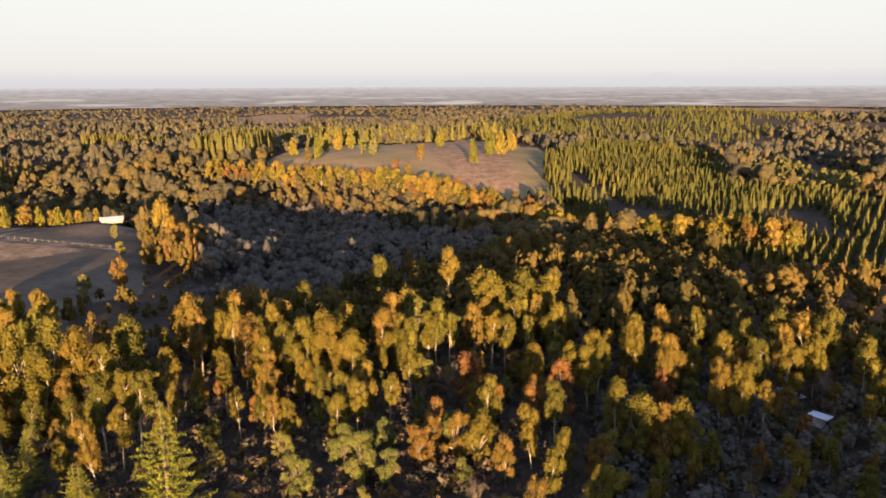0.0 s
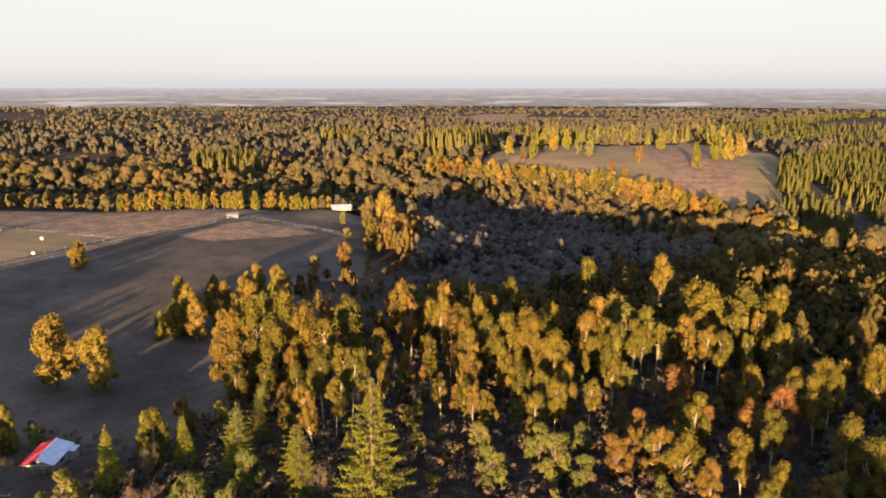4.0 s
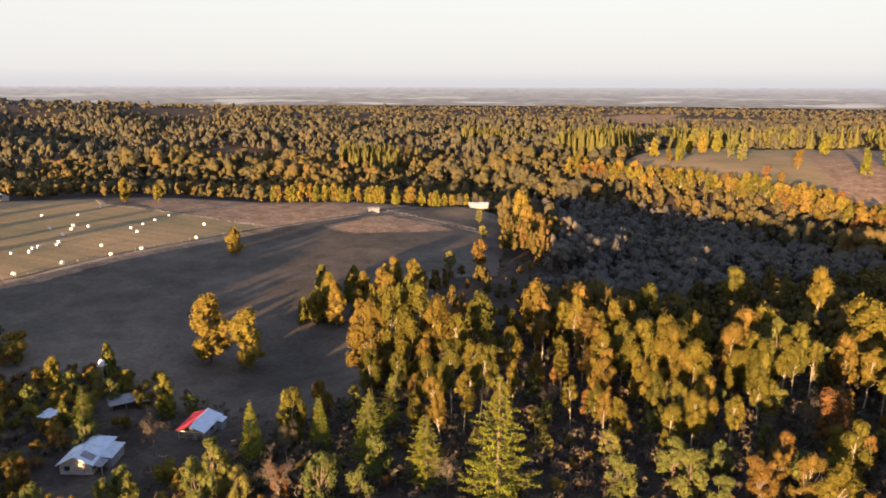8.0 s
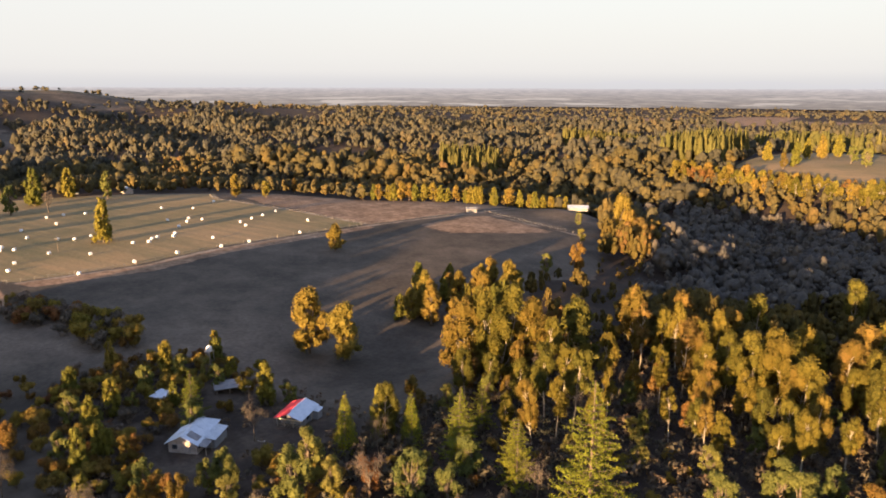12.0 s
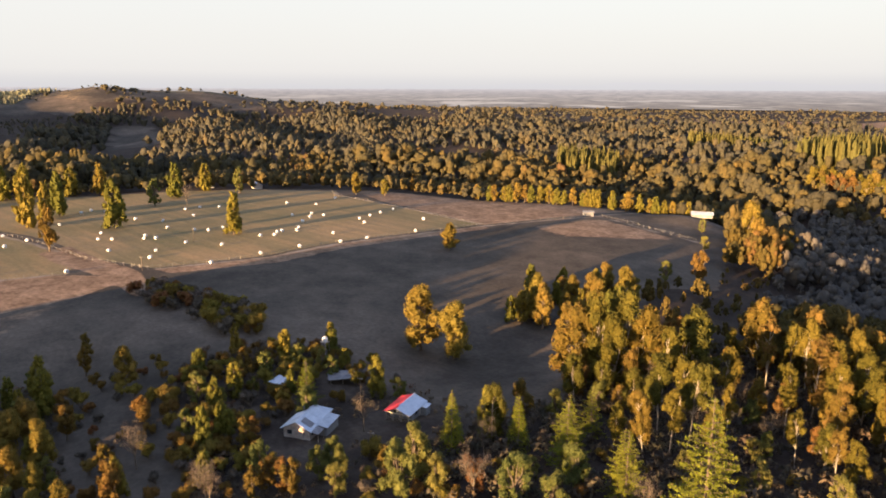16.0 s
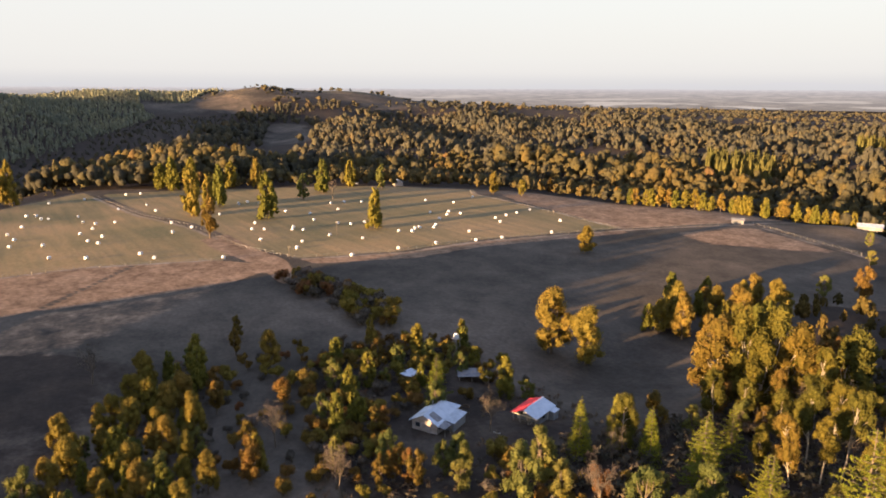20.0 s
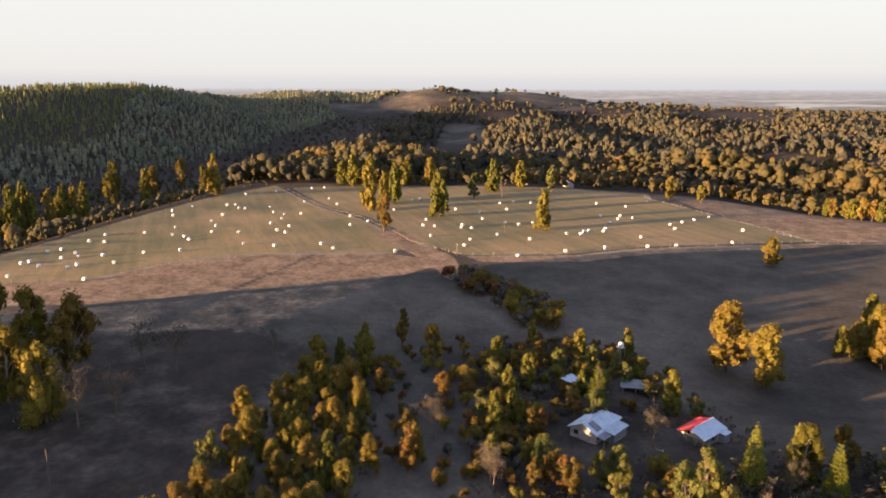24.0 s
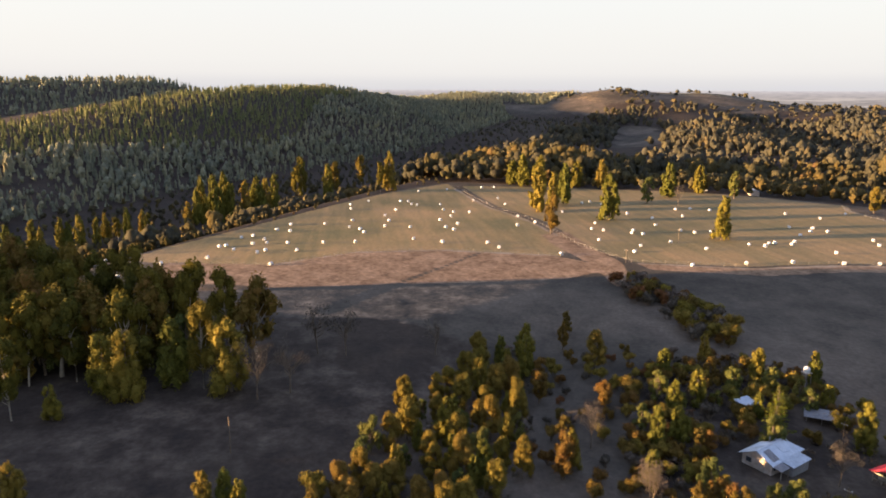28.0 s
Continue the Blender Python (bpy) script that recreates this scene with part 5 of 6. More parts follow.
# row of tall trees at the foot of the wooded hill
for x, y, h in ((-331, -152, 15), (-338, -145, 16), (-344, -135, 16), (-349, -127, 16), (-361, -120, 15), (-366, -113, 16), (-373, -106, 14), (-336, -140, 13), (-343, -131, 14), (-352, -121, 14), (-357, -114, 13), (-368, -104, 13),
                (-402, -92, 14), (-409, -84, 26), (-414, -79, 26), (-421, -72, 27), (-426, -64, 22), (-431, -59, 24), (-434, -52, 22), (-438, -46, 24), (-417, -68, 22), (-411, -75, 20), (-428, -54, 20), (-405, -86, 20),
                (-476, -33, 30), (-472, -36, 24), (-495, -17, 24), (-499, -11, 24), (-525, 6, 26), (-422, 21, 23), (-417, 16, 17)):
    kind = "oval" if gr.uniform() < 0.7 else "tall"
    wide = min(1.35, h / 17) if kind == "oval" else min(1.3, h / 17)
    plant(kind, x + gr.normal(), y + gr.normal(), wide, "tall ochre tree in the row below the wooded hill", stretch=h / BASE_HEIGHT[kind] / wide)
grove(["tall", "broad", "tall", "leafy"], [(-140, -66), (-146, -46), (-150, -34), (-160, -36), (-204, -96), (-204, -128), (-160, -112)], 4.6, (-205, -130), (-120, -5), 2, (1.0, 1.3))
grove(["oval", "full", "leafy", "full"], [(-92, -12), (-105, 0), (-118, 8), (-148, 26), (-162, 38), (-155, 45), (-133, 36), (-110, 30), (-92, 22), (-80, 0)], 4.4, (-165, -15), (-75, 50), 4, (0.4, 0.62))
grove(["grey_bush", "bush", "bush", "rust_bush", "rust_bush"], [(-142, 68), (-145, 84), (-132, 98), (-114, 94), (-104, 82), (-109, 75), (-106, 66), (-95, 56), (-89, 62), (-71, 60), (-90, 40), (-131, 54)], 3.2, (-146, 38), (-68, 100), 6, (0.55, 1.15))
grove(["bush", "grey_bush", "rust_bush", "leafy"], [(-90, 67), (-89, 72), (-83, 71), (-79, 79), (-65, 69), (-77, 56)], 3.6, (-92, 54), (-62, 80), 7, (0.7, 1.2))
grove(["grey_bush", "grey_bush", "rust_bush", "bush"], [(-207, 81), (-208, 89), (-188, 95), (-161, 96), (-150, 89), (-154, 82), (-179, 82), (-196, 78)], 3.3, (-235, 50), (-120, 130), 8, (0.9, 1.7))

# sunlit band of trees on the lip of the valley, below the north field
for (ax, ay), (bx, by) in zip(LIP, LIP[1:]):
    for k in range(max(2, round(math.hypot(bx - ax, by - ay) / 7.0))):
        for row in (0, 1, 2):
            f = (k + gr.uniform()) / max(2, round(math.hypot(bx - ax, by - ay) / 7.0))
            kind = "full" if gr.uniform() < 0.5 else "broad" if gr.uniform() < 0.6 else "rust"
            plant(kind, ax + (bx - ax) * f + gr.normal() * 1.5, ay + (by - ay) * f + 6.5 * (row - 1) + gr.normal() * 1.5, (gr.uniform(10, 13.5) + (2.5 if ax > 50 else 0)) / BASE_HEIGHT[kind], "rounded ochre tree on the lip of the wooded valley")
grove(["oval", "leafy", "rust", "oval"], [(-142, 68), (-145, 84), (-132, 98), (-114, 94), (-104, 82), (-109, 75), (-106, 66), (-95, 56), (-89, 62), (-71, 60), (-90, 40), (-131, 54)], 9.5, (-146, 38), (-68, 100), 16, (0.45, 0.62))
grove(["oval", "leafy", "oval", "broad"], [(-140, -66), (-146, -46), (-150, -34), (-160, -36), (-204, -96), (-204, -128), (-160, -112)], 6.2, (-205, -130), (-120, -5), 22, (0.6, 1.0))
# shrubs filling the yard and the slope before the houses
grove(["bush", "rust_bush", "grey_bush", "bush", "grey_bush", "rust_bush"], [(-152, 44), (-146, 88), (-128, 101), (-106, 99), (-103, 90), (-110, 74), (-106, 60), (-90, 56), (-80, 66), (-62, 72), (-55, 62), (-70, 36), (-95, 27), (-120, 30)], 4.7, (-154, 25), (-52, 103), 31, (0.5, 0.95))
# trees about the north field
for x, y, k, h in ((-86, 542, "rust", 12), (-81, 559, "oval", 17), (-83, 623, "oval", 16), (-73, 633, "oval", 18), (-49, 589, "leafy", 13), (-38, 569, "leafy", 14), (-17, 478, "rust", 11), (-8, 468, "rust", 10), (0, 532, "rust", 14), (18, 639, "oval", 18), (39, 522, "oval", 17), (55, 559, "oval", 20), (64, 567, "oval", 19), (28, 384, "rust", 13), (-64, 650, "oval", 18), (77, 601, "oval", 18), (-107, 598, "oval", 15)):
    plant(k, x, y, h / BASE_HEIGHT[k], "tall tree standing at the edge of the north field" if k != "rust" else "round orange tree in the north field")
# trees added between the houses and the pasture, to shade its sun streaks
stand([("leafy", -104, 71, 7), ("leafy", -84, 62, 7), ("rust", -101, 56, 6.5), ("leafy", -91, 53, 7), ("rust", -87, 49, 6), ("oval", -122, 66, 7.5), ("leafy", -124, 59, 7), ("oval", -119, 60, 7), ("leafy", -126, 84, 6.5), ("oval", -121, 93, 5), ("oval", -134, 99, 6), ("leafy", -123, 88, 5.5)])
# tall unseen back rows, added to throw shade across the pasture
for x, y, h in ((-203, -104, 29), (-198, -108, 30), (-192, -103, 31), (-186, -108, 32), (-201, -116, 30), (-194, -118, 31), (-188, -117, 32), (-180, -112, 33), (-174, -116, 33), (-167, -112, 32), (-160, -116, 31), (-153, -112, 26), (-146, -116, 16), (-139, -112, 15), (-132, -115, 15), (-126, -112, 15)):
    plant("oval", x, y, h / 12 * 0.62, "tall unseen tree added behind the wood to shade the pasture", stretch=1.6)

# unseen close screen of tall trees south of the rough pasture, added for shade
p = spread(lambda x, y: (x > -206) & (x < -152) & (y > -134) & (y < -104), (-210, -136), (-150, -100), 4.6, gf)
woods("woodland", p, gf.uniform(27, 31.5, len(p)), VALE[3:], WOODS_OCHRE, "unseen close screen of tall trees added to shade the pasture", girth=(0.6, 0.9))

# ---- buildings ----
ZINC = plain("zinc_sheet", [(0.3, (0.315, 0.345, 0.375)), (0.7, (0.495, 0.525, 0.555))], 0.8, rough=0.45, metal=0.35, bump=0.1)
ZINC_PALE = plain("zinc_pale", [(0.3, (0.413, 0.458, 0.51)), (0.7, (0.555, 0.593, 0.637))], 0.8, rough=0.5, metal=0.15, bump=0.1)
ZINC_DULL = plain("zinc_dull", [(0.3, (0.128, 0.128, 0.136)), (0.55, (0.224, 0.216, 0.216)), (0.75, (0.24, 0.16, 0.112))], 0.9, rough=0.6, metal=0.2, bump=0.15)
CREAM = plain("cream_boards", [(0.3, (0.5, 0.42, 0.28)), (0.7, (0.62, 0.54, 0.38))], 1.5, bump=0.2)
RED_ROOF = plain("red_sheet", [(0.3, (0.50, 0.035, 0.04)), (0.7, (0.68, 0.06, 0.06))], 0.8, rough=0.5, bump=0.1)
BOARDS = plain("weathered_boards", [(0.3, (0.26, 0.21, 0.17)), (0.7, (0.46, 0.40, 0.34))], 1.2, bump=0.4)
WHITE_BOARDS = plain("white_boards", [(0.3, (0.176, 0.176, 0.172)), (0.7, (0.235, 0.235, 0.23))], 1.2, bump=0.3)
DARK = plain("dark_glass", [(0.3, (0.02, 0.022, 0.025)), (0.7, (0.04, 0.045, 0.05))], 2.0, rough=0.15, bump=0.0)
POST_WOOD = plain("post_wood", [(0.3, (0.18, 0.15, 0.114)), (0.7, (0.288, 0.252, 0.198))], 3.0, bump=0.4)


def box(bm, x0, x1, y0, y1, z0, z1):
    vs = [bm.verts.new(p) for p in ((x0, y0, z0), (x1, y0, z0), (x1, y1, z0), (x0, y1, z0), (x0, y0, z1), (x1, y0, z1), (x1, y1, z1), (x0, y1, z1))]
    for f in ((3, 2, 1, 0), (4, 5, 6, 7), (0, 1, 5, 4), (1, 2, 6, 5), (2, 3, 7, 6), (3, 0, 4, 7)):
        bm.faces.new([vs[k] for k in f])


def boxed(*dims):
    bm = bmesh.new()
    box(bm, *dims)
    return bm


def sheet(width, run, thick=0.05, pitch=0.24):
    """A corrugated roof sheet: ribs run down the slope (x), spread along y."""
    bm = bmesh.new()
    n = max(4, int(width / pitch) * 2)
    rows = []
    for x in (0.0, run):
        for up in (0, 1):
            rows.append([bm.verts.new((x, width * k / n, up * thick + (0.04 if k % 2 else 0.0))) for k in range(n + 1)])
    lo0, hi0, lo1, hi1 = rows
    for k in range(n):
        bm.faces.new((hi0[k], hi1[k], hi1[k + 1], hi0[k + 1]))
        bm.faces.new((lo0[k], lo0[k + 1], lo1[k + 1], lo1[k]))
        bm.faces.new((lo0[k], hi0[k], hi0[k + 1], lo0[k + 1]))
        bm.faces.new((lo1[k], lo1[k + 1], hi1[k + 1], hi1[k]))
    bm.faces.new((lo0[0], lo1[0], hi1[0], hi0[0]))
    bm.faces.new((lo0[n], hi0[n], hi1[n], lo1[n]))
    return bm


def gable_house(name, m, long_, wide, eave, ridge, label, roof_a, roof_b, wall, over=0.45, openings=()):
    """Ridge along local y. Slopes to -x (roof_a) and +x (roof_b)."""
    ob = thing(name, m, label, "house")
    bm = bmesh.new()
    h = wide / 2
    pent = [(-h, 0.0), (h, 0.0), (h, eave), (0, ridge), (-h, eave)]
    front = [bm.verts.new((x, 0, z)) for x, z in pent]
    back = [bm.verts.new((x, long_, z)) for x, z in pent]
    bm.faces.new(front)
    bm.faces.new(back[::-1])
    for k in range(5):
        bm.faces.new((front[k], back[k], back[(k + 1) % 5], front[(k + 1) % 5]))
    part("wall", bm, wall, ob)
    slope = math.atan2(ridge - eave, h)
    run = (h + over) / math.cos(slope)
    for side, mat, text in ((-1, roof_a, "roof"), (1, roof_b, "roof")):
        turn = pose(0, 0, ridge + 0.06, 0, math.degrees(slope), 0) if side > 0 else pose(0, 0, ridge + 0.06, 0, -math.degrees(slope), 0) @ Matrix.Scale(-1, 4, (1, 0, 0))
        part(text, sheet(long_ + 2 * over, run), mat, ob, at=Matrix.Translation((0, -over, 0)) @ turn)
    part("ridge_cap", boxed(-0.16, 0.16, -over, long_ + over, ridge + 0.1, ridge + 0.17), roof_b, ob)
    for what, x0, x1, y0, y1, z0, z1 in openings:
        o = part(what, boxed(x0, x1, y0, y1, z0, z1), WHITE_BOARDS, ob)
        dx, dy = (0.06, 0.0) if x1 - x0 > y1 - y0 else (0.0, 0.06)
        part("pane" if what == "window" else "door_leaf", boxed(x0 + 0.08 * (dx > 0) - 0.03 * (dx == 0), x1 - 0.08 * (dx > 0) + 0.03 * (dx == 0), y0 + 0.08 * (dy > 0) - 0.03 * (dy == 0), y1 - 0.08 * (dy > 0) + 0.03 * (dy == 0), z0 + 0.08, z1 - 0.08), DARK if what == "window" else BOARDS, o)
    return ob


def at_yard(x, y, turn):
    return pose(x, y, float(land(x, y)) - 0.3, 0, 0, turn)


red_house = gable_house("red_roofed_house", at_yard(-93.0, 84.6, 18.9), 5.2, 4.9, 2.2, 3.05, "small house, zinc roof with one red slope, on bare yard", RED_ROOF, ZINC_PALE, WHITE_BOARDS,
                        openings=(("door", -0.5, 0.4, -0.05, 0.05, 0.15, 2.1), ("window", -2.1, -1.1, -0.05, 0.05, 1.0, 1.9), ("window", 1.1, 2.1, -0.05, 0.05, 1.0, 1.9), ("window", 2.41, 2.51, 0.8, 1.9, 1.0, 1.9), ("door", 2.41, 2.51, 2.6, 3.4, 0.15, 2.0)))
# open porch before its gable, with a lean-to at the back
for k, x in enumerate((-2.4, -0.9, 0.9, 2.4)):
    part("porch_post", boxed(x - 0.07, x + 0.07, -1.65, -1.51, 0.0, 2.2 + (0.0 if k in (0, 3) else 0.5)), POST_WOOD, red_house)
part("porch_floor", boxed(-2.5, 2.5, -1.7, -0.02, 0.05, 0.22), BOARDS, red_house)
part("porch_rail", boxed(-2.4, 2.4, -1.63, -1.56, 0.92, 1.0), POST_WOOD, red_house)
for k in range(19):
    part("baluster", boxed(-2.3 + 0.25 * k, -2.25 + 0.25 * k, -1.61, -1.58, 0.22, 0.92), POST_WOOD, red_house)
for side, mat in ((-1, RED_ROOF), (1, ZINC_PALE)):
    slope = math.degrees(math.atan2(0.85, 2.45))
    m = pose(0, 0, 3.11, 0, slope, 0) if side > 0 else pose(0, 0, 3.11, 0, -slope, 0) @ Matrix.Scale(-1, 4, (1, 0, 0))
    part("porch_roof", sheet(1.55, 3.05), mat, red_house, at=Matrix.Translation((0, -2.02, 0)) @ m)
part("gable_board", boxed(-2.6, 2.6, -1.9, -1.84, 2.05, 2.2), CREAM, red_house, "cream gable board")
part("lean_to", boxed(2.48, 3.7, 3.3, 5.1, 0.0, 1.8), WHITE_BOARDS, red_house, "white lean-to")
part("lean_to_roof", sheet(2.2, 1.5), ZINC_PALE, red_house, at=pose(2.4, 3.1, 2.05, 0, 8, 0))
part("step", boxed(-0.7, 0.7, -2.1, -1.72, 0.0, 0.14), POST_WOOD, red_house)

zinc_house = gable_house("zinc_roofed_house", at_yard(-99.2, 65.1, 27.5), 7.2, 5.2, 2.2, 3.5, "weathered farmhouse under patched zinc sheets in a bushy yard", ZINC, ZINC_PALE, BOARDS,
                         openings=(("window", -1.9, -0.9, -0.05, 0.05, 1.0, 1.9), ("door", 0.5, 1.4, -0.05, 0.05, 0.15, 2.1), ("window", 2.56, 2.66, 0.5, 1.4, 1.0, 1.9)))
part("annex", boxed(2.62, 4.6, 2.6, 7.4, 0.0, 1.85), WHITE_BOARDS, zinc_house, "pale boarded annex")
part("annex_roof", sheet(5.3, 2.4), ZINC, zinc_house, at=pose(2.55, 2.3, 2.24, 0, 8, 0))
part("side_porch_roof", sheet(2.5, 1.9), ZINC_DULL, zinc_house, "rusty zinc porch roof", at=pose(2.55, -0.35, 2.16, 0, 10, 0))
for y in (-0.2, 1.9):
    part("porch_post", boxed(4.2, 4.32, y, y + 0.12, 0.0, 1.82), POST_WOOD, zinc_house)
part("roof_patch", sheet(1.7, 2.2), ZINC_DULL, zinc_house, "darker zinc patch", at=pose(0.5, 0.6, 3.40, 0, 26.6, 0))
part("roof_patch", sheet(1.6, 1.7), ZINC_PALE, zinc_house, "newer pale zinc patch", at=pose(0.4, 4.3, 3.45, 0, 26.6, 0))
part("roof_patch", sheet(2.0, 2.4), ZINC_PALE, zinc_house, "newer pale zinc patch", at=pose(-0.3, 2.3, 3.50, 0, -26.6, 0) @ Matrix.Scale(-1, 4, (1, 0, 0)))
part("back_annex", boxed(-1.2, 2.5, 7.25, 9.2, 0.0, 2.0), BOARDS, zinc_house, "boarded rear annex")
part("back_annex_roof", sheet(2.3, 4.2), ZINC_PALE, zinc_house, at=pose(-1.5, 7.2, 2.35, 0, 4, 0))
part("stove_pipe", raw_mesh("stove_pipe", *tube([(-1.0, 5.0, 2.7), (-1.0, 5.0, 4.2)], [0.09, 0.09], 8), ZINC_DULL), None, zinc_house)
part("white_door", boxed(4.6, 4.66, 3.0, 3.8, 0.1, 1.75), WHITE_BOARDS, zinc_house, "white door")

# open-sided low sheds in the yard
def low_shed(x, y, turn, w, l, h, roof, label):
    ob = thing("low_shed", at_yard(x, y, turn), label, "shed")
    for px in (0.1, w - 0.2):
        for py in (0.1, l / 2, l - 0.2):
            part("post", boxed(px, px + 0.12, py, py + 0.12, 0.0, h - 0.15 * px / w), POST_WOOD, ob)
    part("back_wall", boxed(0.0, 0.06, 0.0, l, 0.0, h - 0.1), BOARDS, ob)
    part("roof", sheet(l + 0.6, w + 0.6), roof, ob, at=pose(-0.3, -0.3, h + 0.05, 0, 5, 0))
    return ob


low_shed(-118.6, 86.6, -32, 3.4, 5.4, 1.7, ZINC_DULL, "low open shed with dull zinc roof in the yard")
low_shed(-120.4, 73.2, 20, 2.6, 3.2, 2.3, ZINC_PALE, "small hut with pale zinc roof among bushes")


def water_tank(x, y, h):
    ob = thing("water_tank", at_yard(x, y, 10), "white round water tank on a timber stand", "water tank")
    for a in range(4):
        sx, sy = (1 if a % 2 else -1), (1 if a < 2 else -1)
        v, f = tube([(sx * 0.75, sy * 0.75, 0), (sx * 0.6, sy * 0.6, h)], [0.08, 0.07], 6)
        part("leg", raw_mesh("leg", v, f, POST_WOOD), None, ob)
    part("platform", boxed(-0.8, 0.8, -0.8, 0.8, h, h + 0.12), BOARDS, ob)
    v, f = tube([(0, 0, h + 0.12), (0, 0, h + 0.2), (0, 0, h + 0.95), (0, 0, h + 1.2), (0, 0, h + 1.3)], [0.58, 0.64, 0.64, 0.48, 0.05], 18)
    tank = part("tank", raw_mesh("tank", v, f, BALE_FILM, True), None, ob)
    v, f = tube([(0, 0, h + 1.27), (0, 0, h + 1.36), (0, 0, h + 1.37)], [0.2, 0.19, 0.01], 12)
    part("lid", raw_mesh("lid", v, f, BALE_FILM, True), None, tank)


water_tank(-128.6, 93.2, 4.2)


def utility_pole(x, y, h, label):
    ob = thing("utility_pole", pose(x, y, float(land(x, y)), 0, 0, 30), label, "pole", "poles")
    v, f = tube([(0, 0, -0.5), (0.03, 0, h * 0.5), (0, 0.02, h)], [0.1, 0.085, 0.07], 8)
    part("shaft", raw_mesh("shaft", v, f, BARK_DARK, True), None, ob)
    if h == 6.5:
        return
    part("crossarm", boxed(-0.6, 0.6, -0.05, 0.05, h - 0.6, h - 0.48), POST_WOOD, ob)
    for x0 in (-0.5, 0.5):
        v, f = tube([(x0, 0, h - 0.48), (x0, 0, h - 0.4), (x0, 0, h - 0.32)], [0.04, 0.05, 0.02], 8)
        part("insulator", raw_mesh("insulator", v, f, BALE_FILM, True), None, ob)


for x, y, h in ((-112, -20, 6.5), (-84.6, 70, 5.0), (-107, 86, 4.5), (-262, 128, 6.0), (-233, 95, 5.0)):
    utility_pole(x, y, h, "weathered wooden pole standing in the pasture" if x > -110 or y < 0 else "thin wooden pole beside the meadow fence")


def farm_trailer(x, y, turn):
    ob = thing("farm_trailer", pose(x, y, float(land(x, y)), 0, 0, turn), "pale flatbed farm trailer parked on pasture", "trailer")
    part("bed", boxed(-0.85, 0.85, -1.5, 1.5, 0.62, 0.74), ZINC_PALE, ob)
    for sx in (-0.85, 0.8):
        part("side_board", boxed(sx, sx + 0.05, -1.5, 1.5, 0.74, 1.1), WHITE_BOARDS, ob)
    part("head_board", boxed(-0.85, 0.85, 1.45, 1.5, 0.74, 1.25), WHITE_BOARDS, ob)
    part("drawbar", boxed(-0.05, 0.05, 1.5, 3.0, 0.5, 0.6), ZINC_DULL, ob)
    part("axle", boxed(-0.95, 0.95, -0.35, -0.25, 0.3, 0.4), ZINC_DULL, ob)
    for sx in (-1, 1):
        ring = [(sx * (0.92 + dx), -0.3, 0.34) for dx in (-0.08, -0.07, 0.07, 0.08)]
        v, f = tube(ring, [0.22, 0.34, 0.34, 0.22], 16)
        w = part("wheel", raw_mesh("wheel", v, f, DARK, True), None, ob)
        v, f = tube([(sx * 0.99, -0.3, 0.34), (sx * 1.01, -0.3, 0.34), (sx * 1.015, -0.3, 0.34)], [0.2, 0.18, 0.01], 12)
        part("rim", raw_mesh("rim", v, f, ZINC_PALE, True), None, w)


farm_trailer(-78.5, 121, 35)
gable_house("long_barn", at_yard(-151, 331, -62), 9.6, 4.4, 1.7, 2.7, "long white barn beside the wood", ZINC, ZINC, WHITE_BOARDS, openings=(("door", 2.25, 2.35, 4.5, 7.0, 0.15, 1.65),))
gable_house("white_shed", at_yard(-188, 292, -50), 4.8, 3.6, 2.2, 2.7, "white box-like shed in the pasture", WHITE_BOARDS, WHITE_BOARDS, WHITE_BOARDS)
gable_house("farm_cottage", at_yard(-401, 208, 60), 8.0, 6.0, 2.5, 4.3, "white cottage among trees beyond the meadow", ZINC, ZINC, WHITE_BOARDS)
gable_house("farm_cottage", at_yard(-381, 230, 70), 10.0, 5.0, 2.5, 3.8, "low grey cottage beyond the meadow", ZINC, ZINC, BOARDS)


low_shed(74, 114, 40, 2.6, 3.0, 2.2, ZINC_PALE, "small hut with pale roof hidden in the wood")
low_shed(72, 122, 25, 3.4, 5.0, 2.6, ZINC_DULL, "derelict grey-roofed hut hidden in the wood")
gable_house("farm_cottage", at_yard(-949, 466, 40), 14.0, 8.0, 3.0, 5.5, "pale far cottage beyond the meadow trees", ZINC, ZINC, WHITE_BOARDS)


# ---- fences ----
WIRE = plain("fence_wire", [(0.3, (0.25, 0.24, 0.22)), (0.7, (0.35, 0.34, 0.31))], 3.0, rough=0.5, metal=0.6)


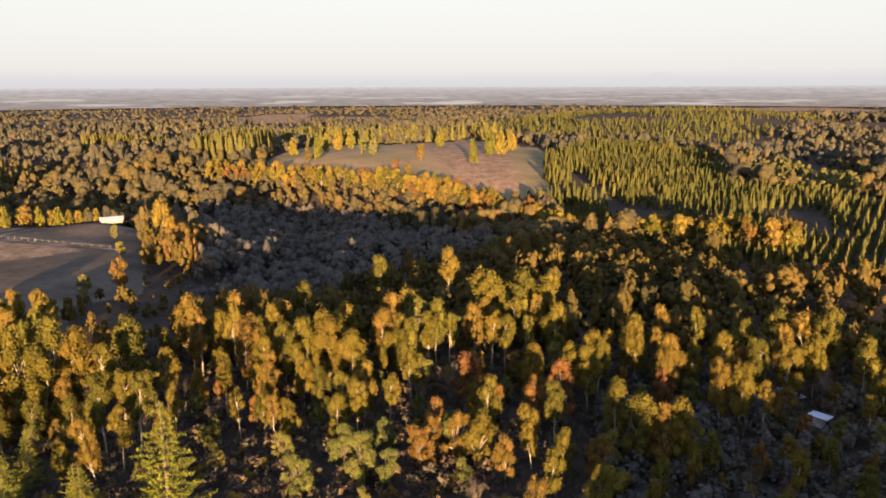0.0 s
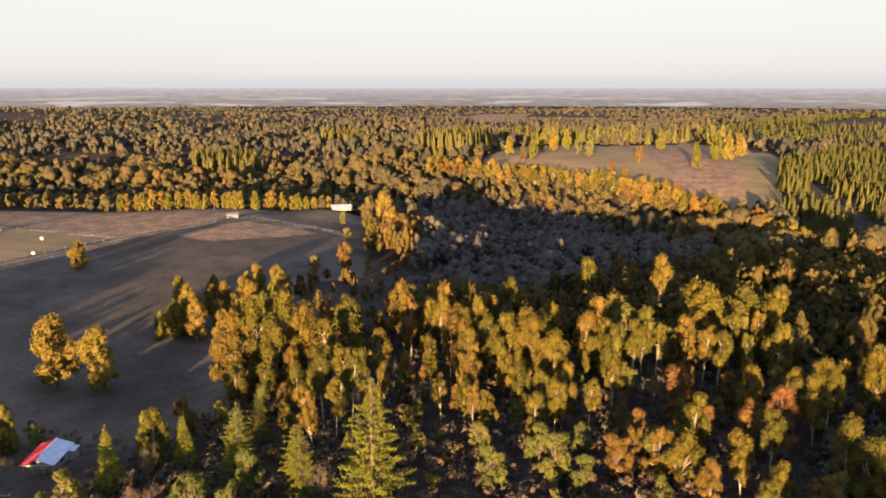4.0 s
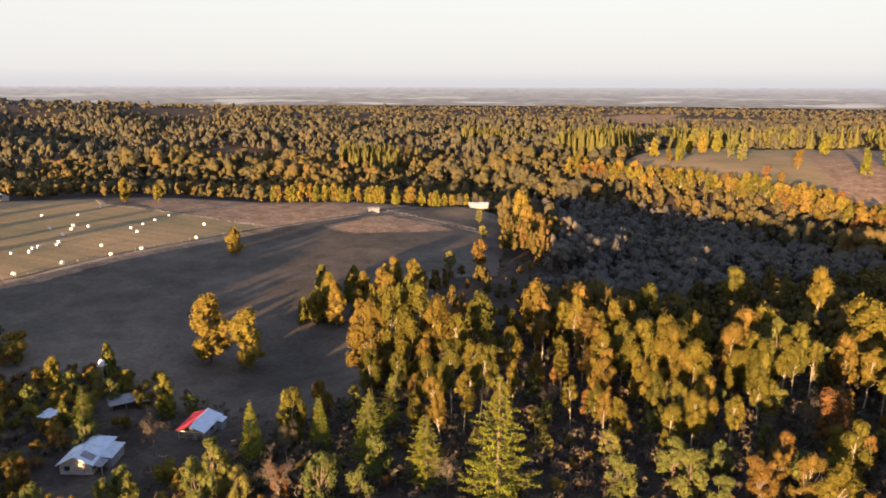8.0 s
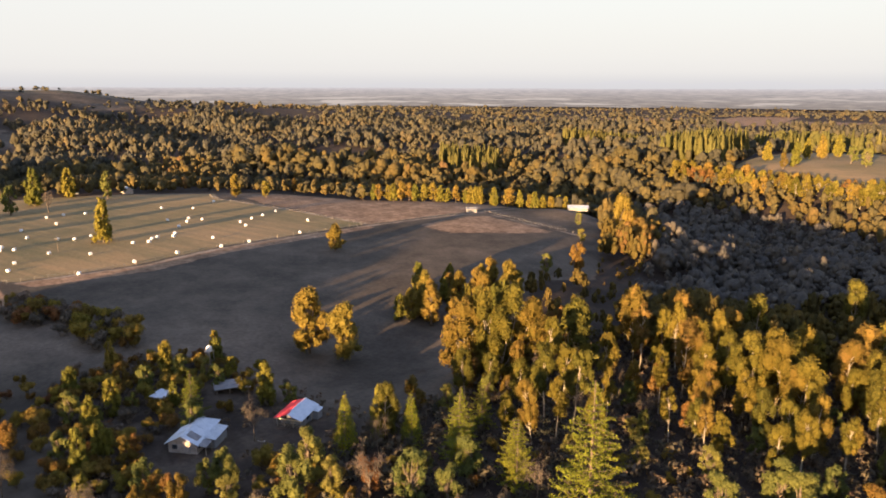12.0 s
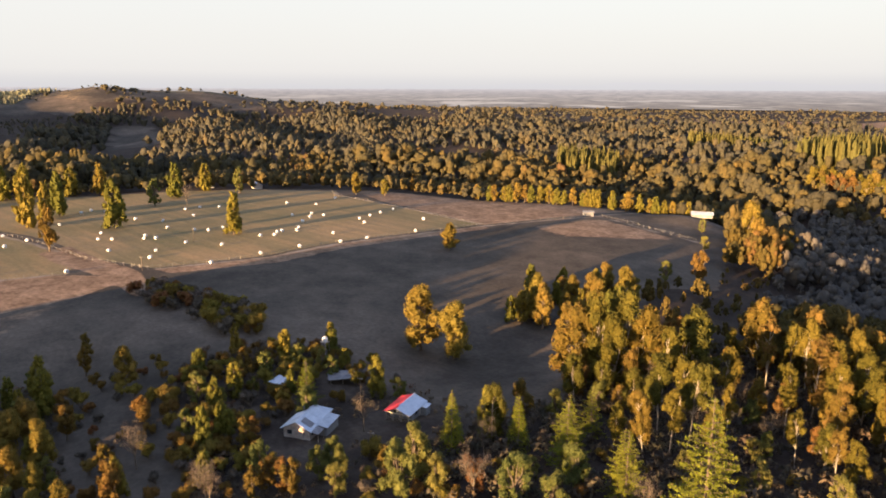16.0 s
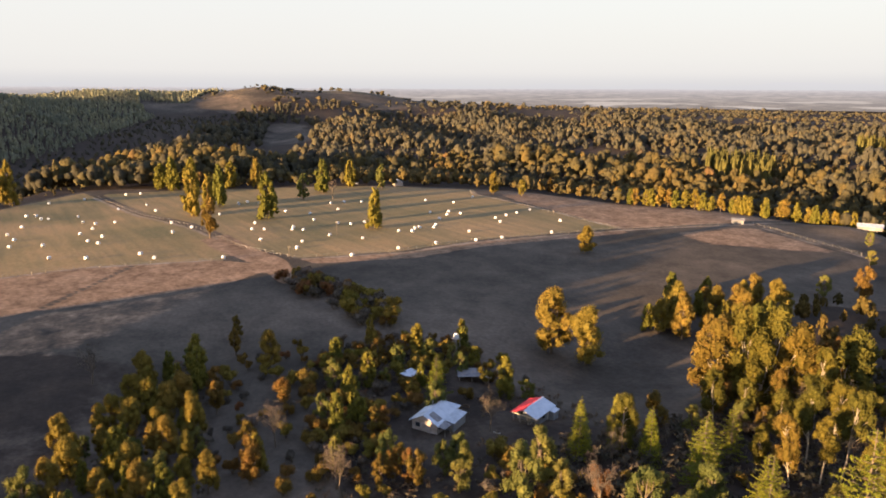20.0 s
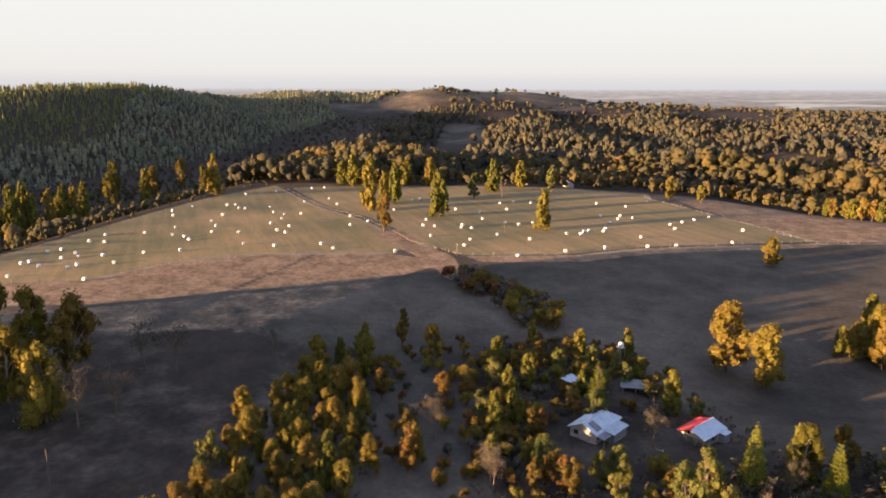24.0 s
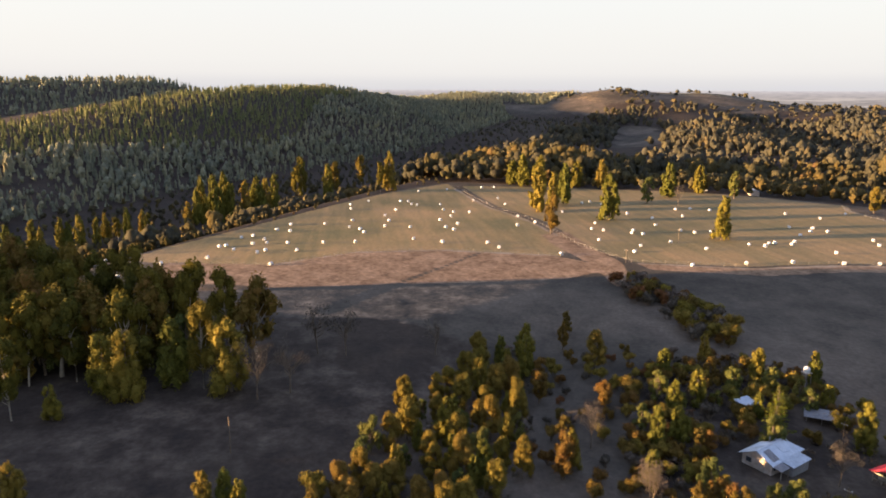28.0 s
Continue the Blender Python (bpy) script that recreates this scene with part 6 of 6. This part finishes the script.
def post_mesh():
    v, f = tube([(0, 0, -0.3), (0.01, 0, 0.6), (0, 0.01, 1.25)], [0.08, 0.075, 0.07], 6)
    bm = bmesh.new()
    vs = [bm.verts.new(p) for p in v]
    for q in f:
        bm.faces.new([vs[k] for k in q])
    bm.faces.new(vs[-6:])
    me = bpy.data.meshes.new("fence_post")
    bm.to_mesh(me)
    bm.free()
    me.materials.append(POST_WOOD)
    return me


POST = post_mesh()
gp = np.random.default_rng(8)


def fence(line, gap, label):
    x0, y0 = line[0]
    ob = thing("wire_fence", pose(x0, y0, float(land(x0, y0))), label, "fence", "field fences")
    stops = []
    for (ax, ay), (bx, by) in zip(line, line[1:]):
        n = max(1, round(math.hypot(bx - ax, by - ay) / gap))
        stops += [(ax + (bx - ax) * k / n, ay + (by - ay) * k / n) for k in range(n)]
    stops.append(line[-1])
    inv = ob.matrix_basis.inverted()
    tops = []
    for x, y in stops:
        z = float(land(x, y))
        part("post", POST, None, ob, at=inv @ pose(x, y, z, gp.normal() * 3, gp.normal() * 3, gp.uniform(0, 90)))
        tops.append(Vector((x - x0, y - y0, z - ob.matrix_basis.translation.z)))
    for h in (0.45, 0.8, 1.12):
        v, f = tube([p + Vector((0, 0.08, h)) for p in tops], [0.012] * len(tops), 3)
        part("wire", raw_mesh("wire", v, f, WIRE), None, ob)


FENCES = [
    ([(-430, 64), (-360, 72), (-318, 81), (-297, 84), (-262, 87), (-233, 97)], "weathered post-and-wire fence between the hay meadows"),
    ([(-233, 97), (-220, 133), (-221, 167), (-214, 209), (-208, 238)], "post-and-wire fence along the meadow's lower edge"),
    ([(-340, 255), (-327, 247), (-291, 245), (-259, 244), (-208, 239)], "post-and-wire fence across the far meadow"),
    ([(-254, -69), (-242, -29), (-258, 1), (-257, 33), (-245, 75)], "post-and-wire fence above the dry grass"),
    ([(-208, 236), (-184, 288)], "post-and-wire fence climbing to the shed"),
    ([(-181, 298), (-145, 283), (-124, 278)], "pale post fence below the barn"),
]
for line, text in FENCES:
    fence(line, 4.0, text)
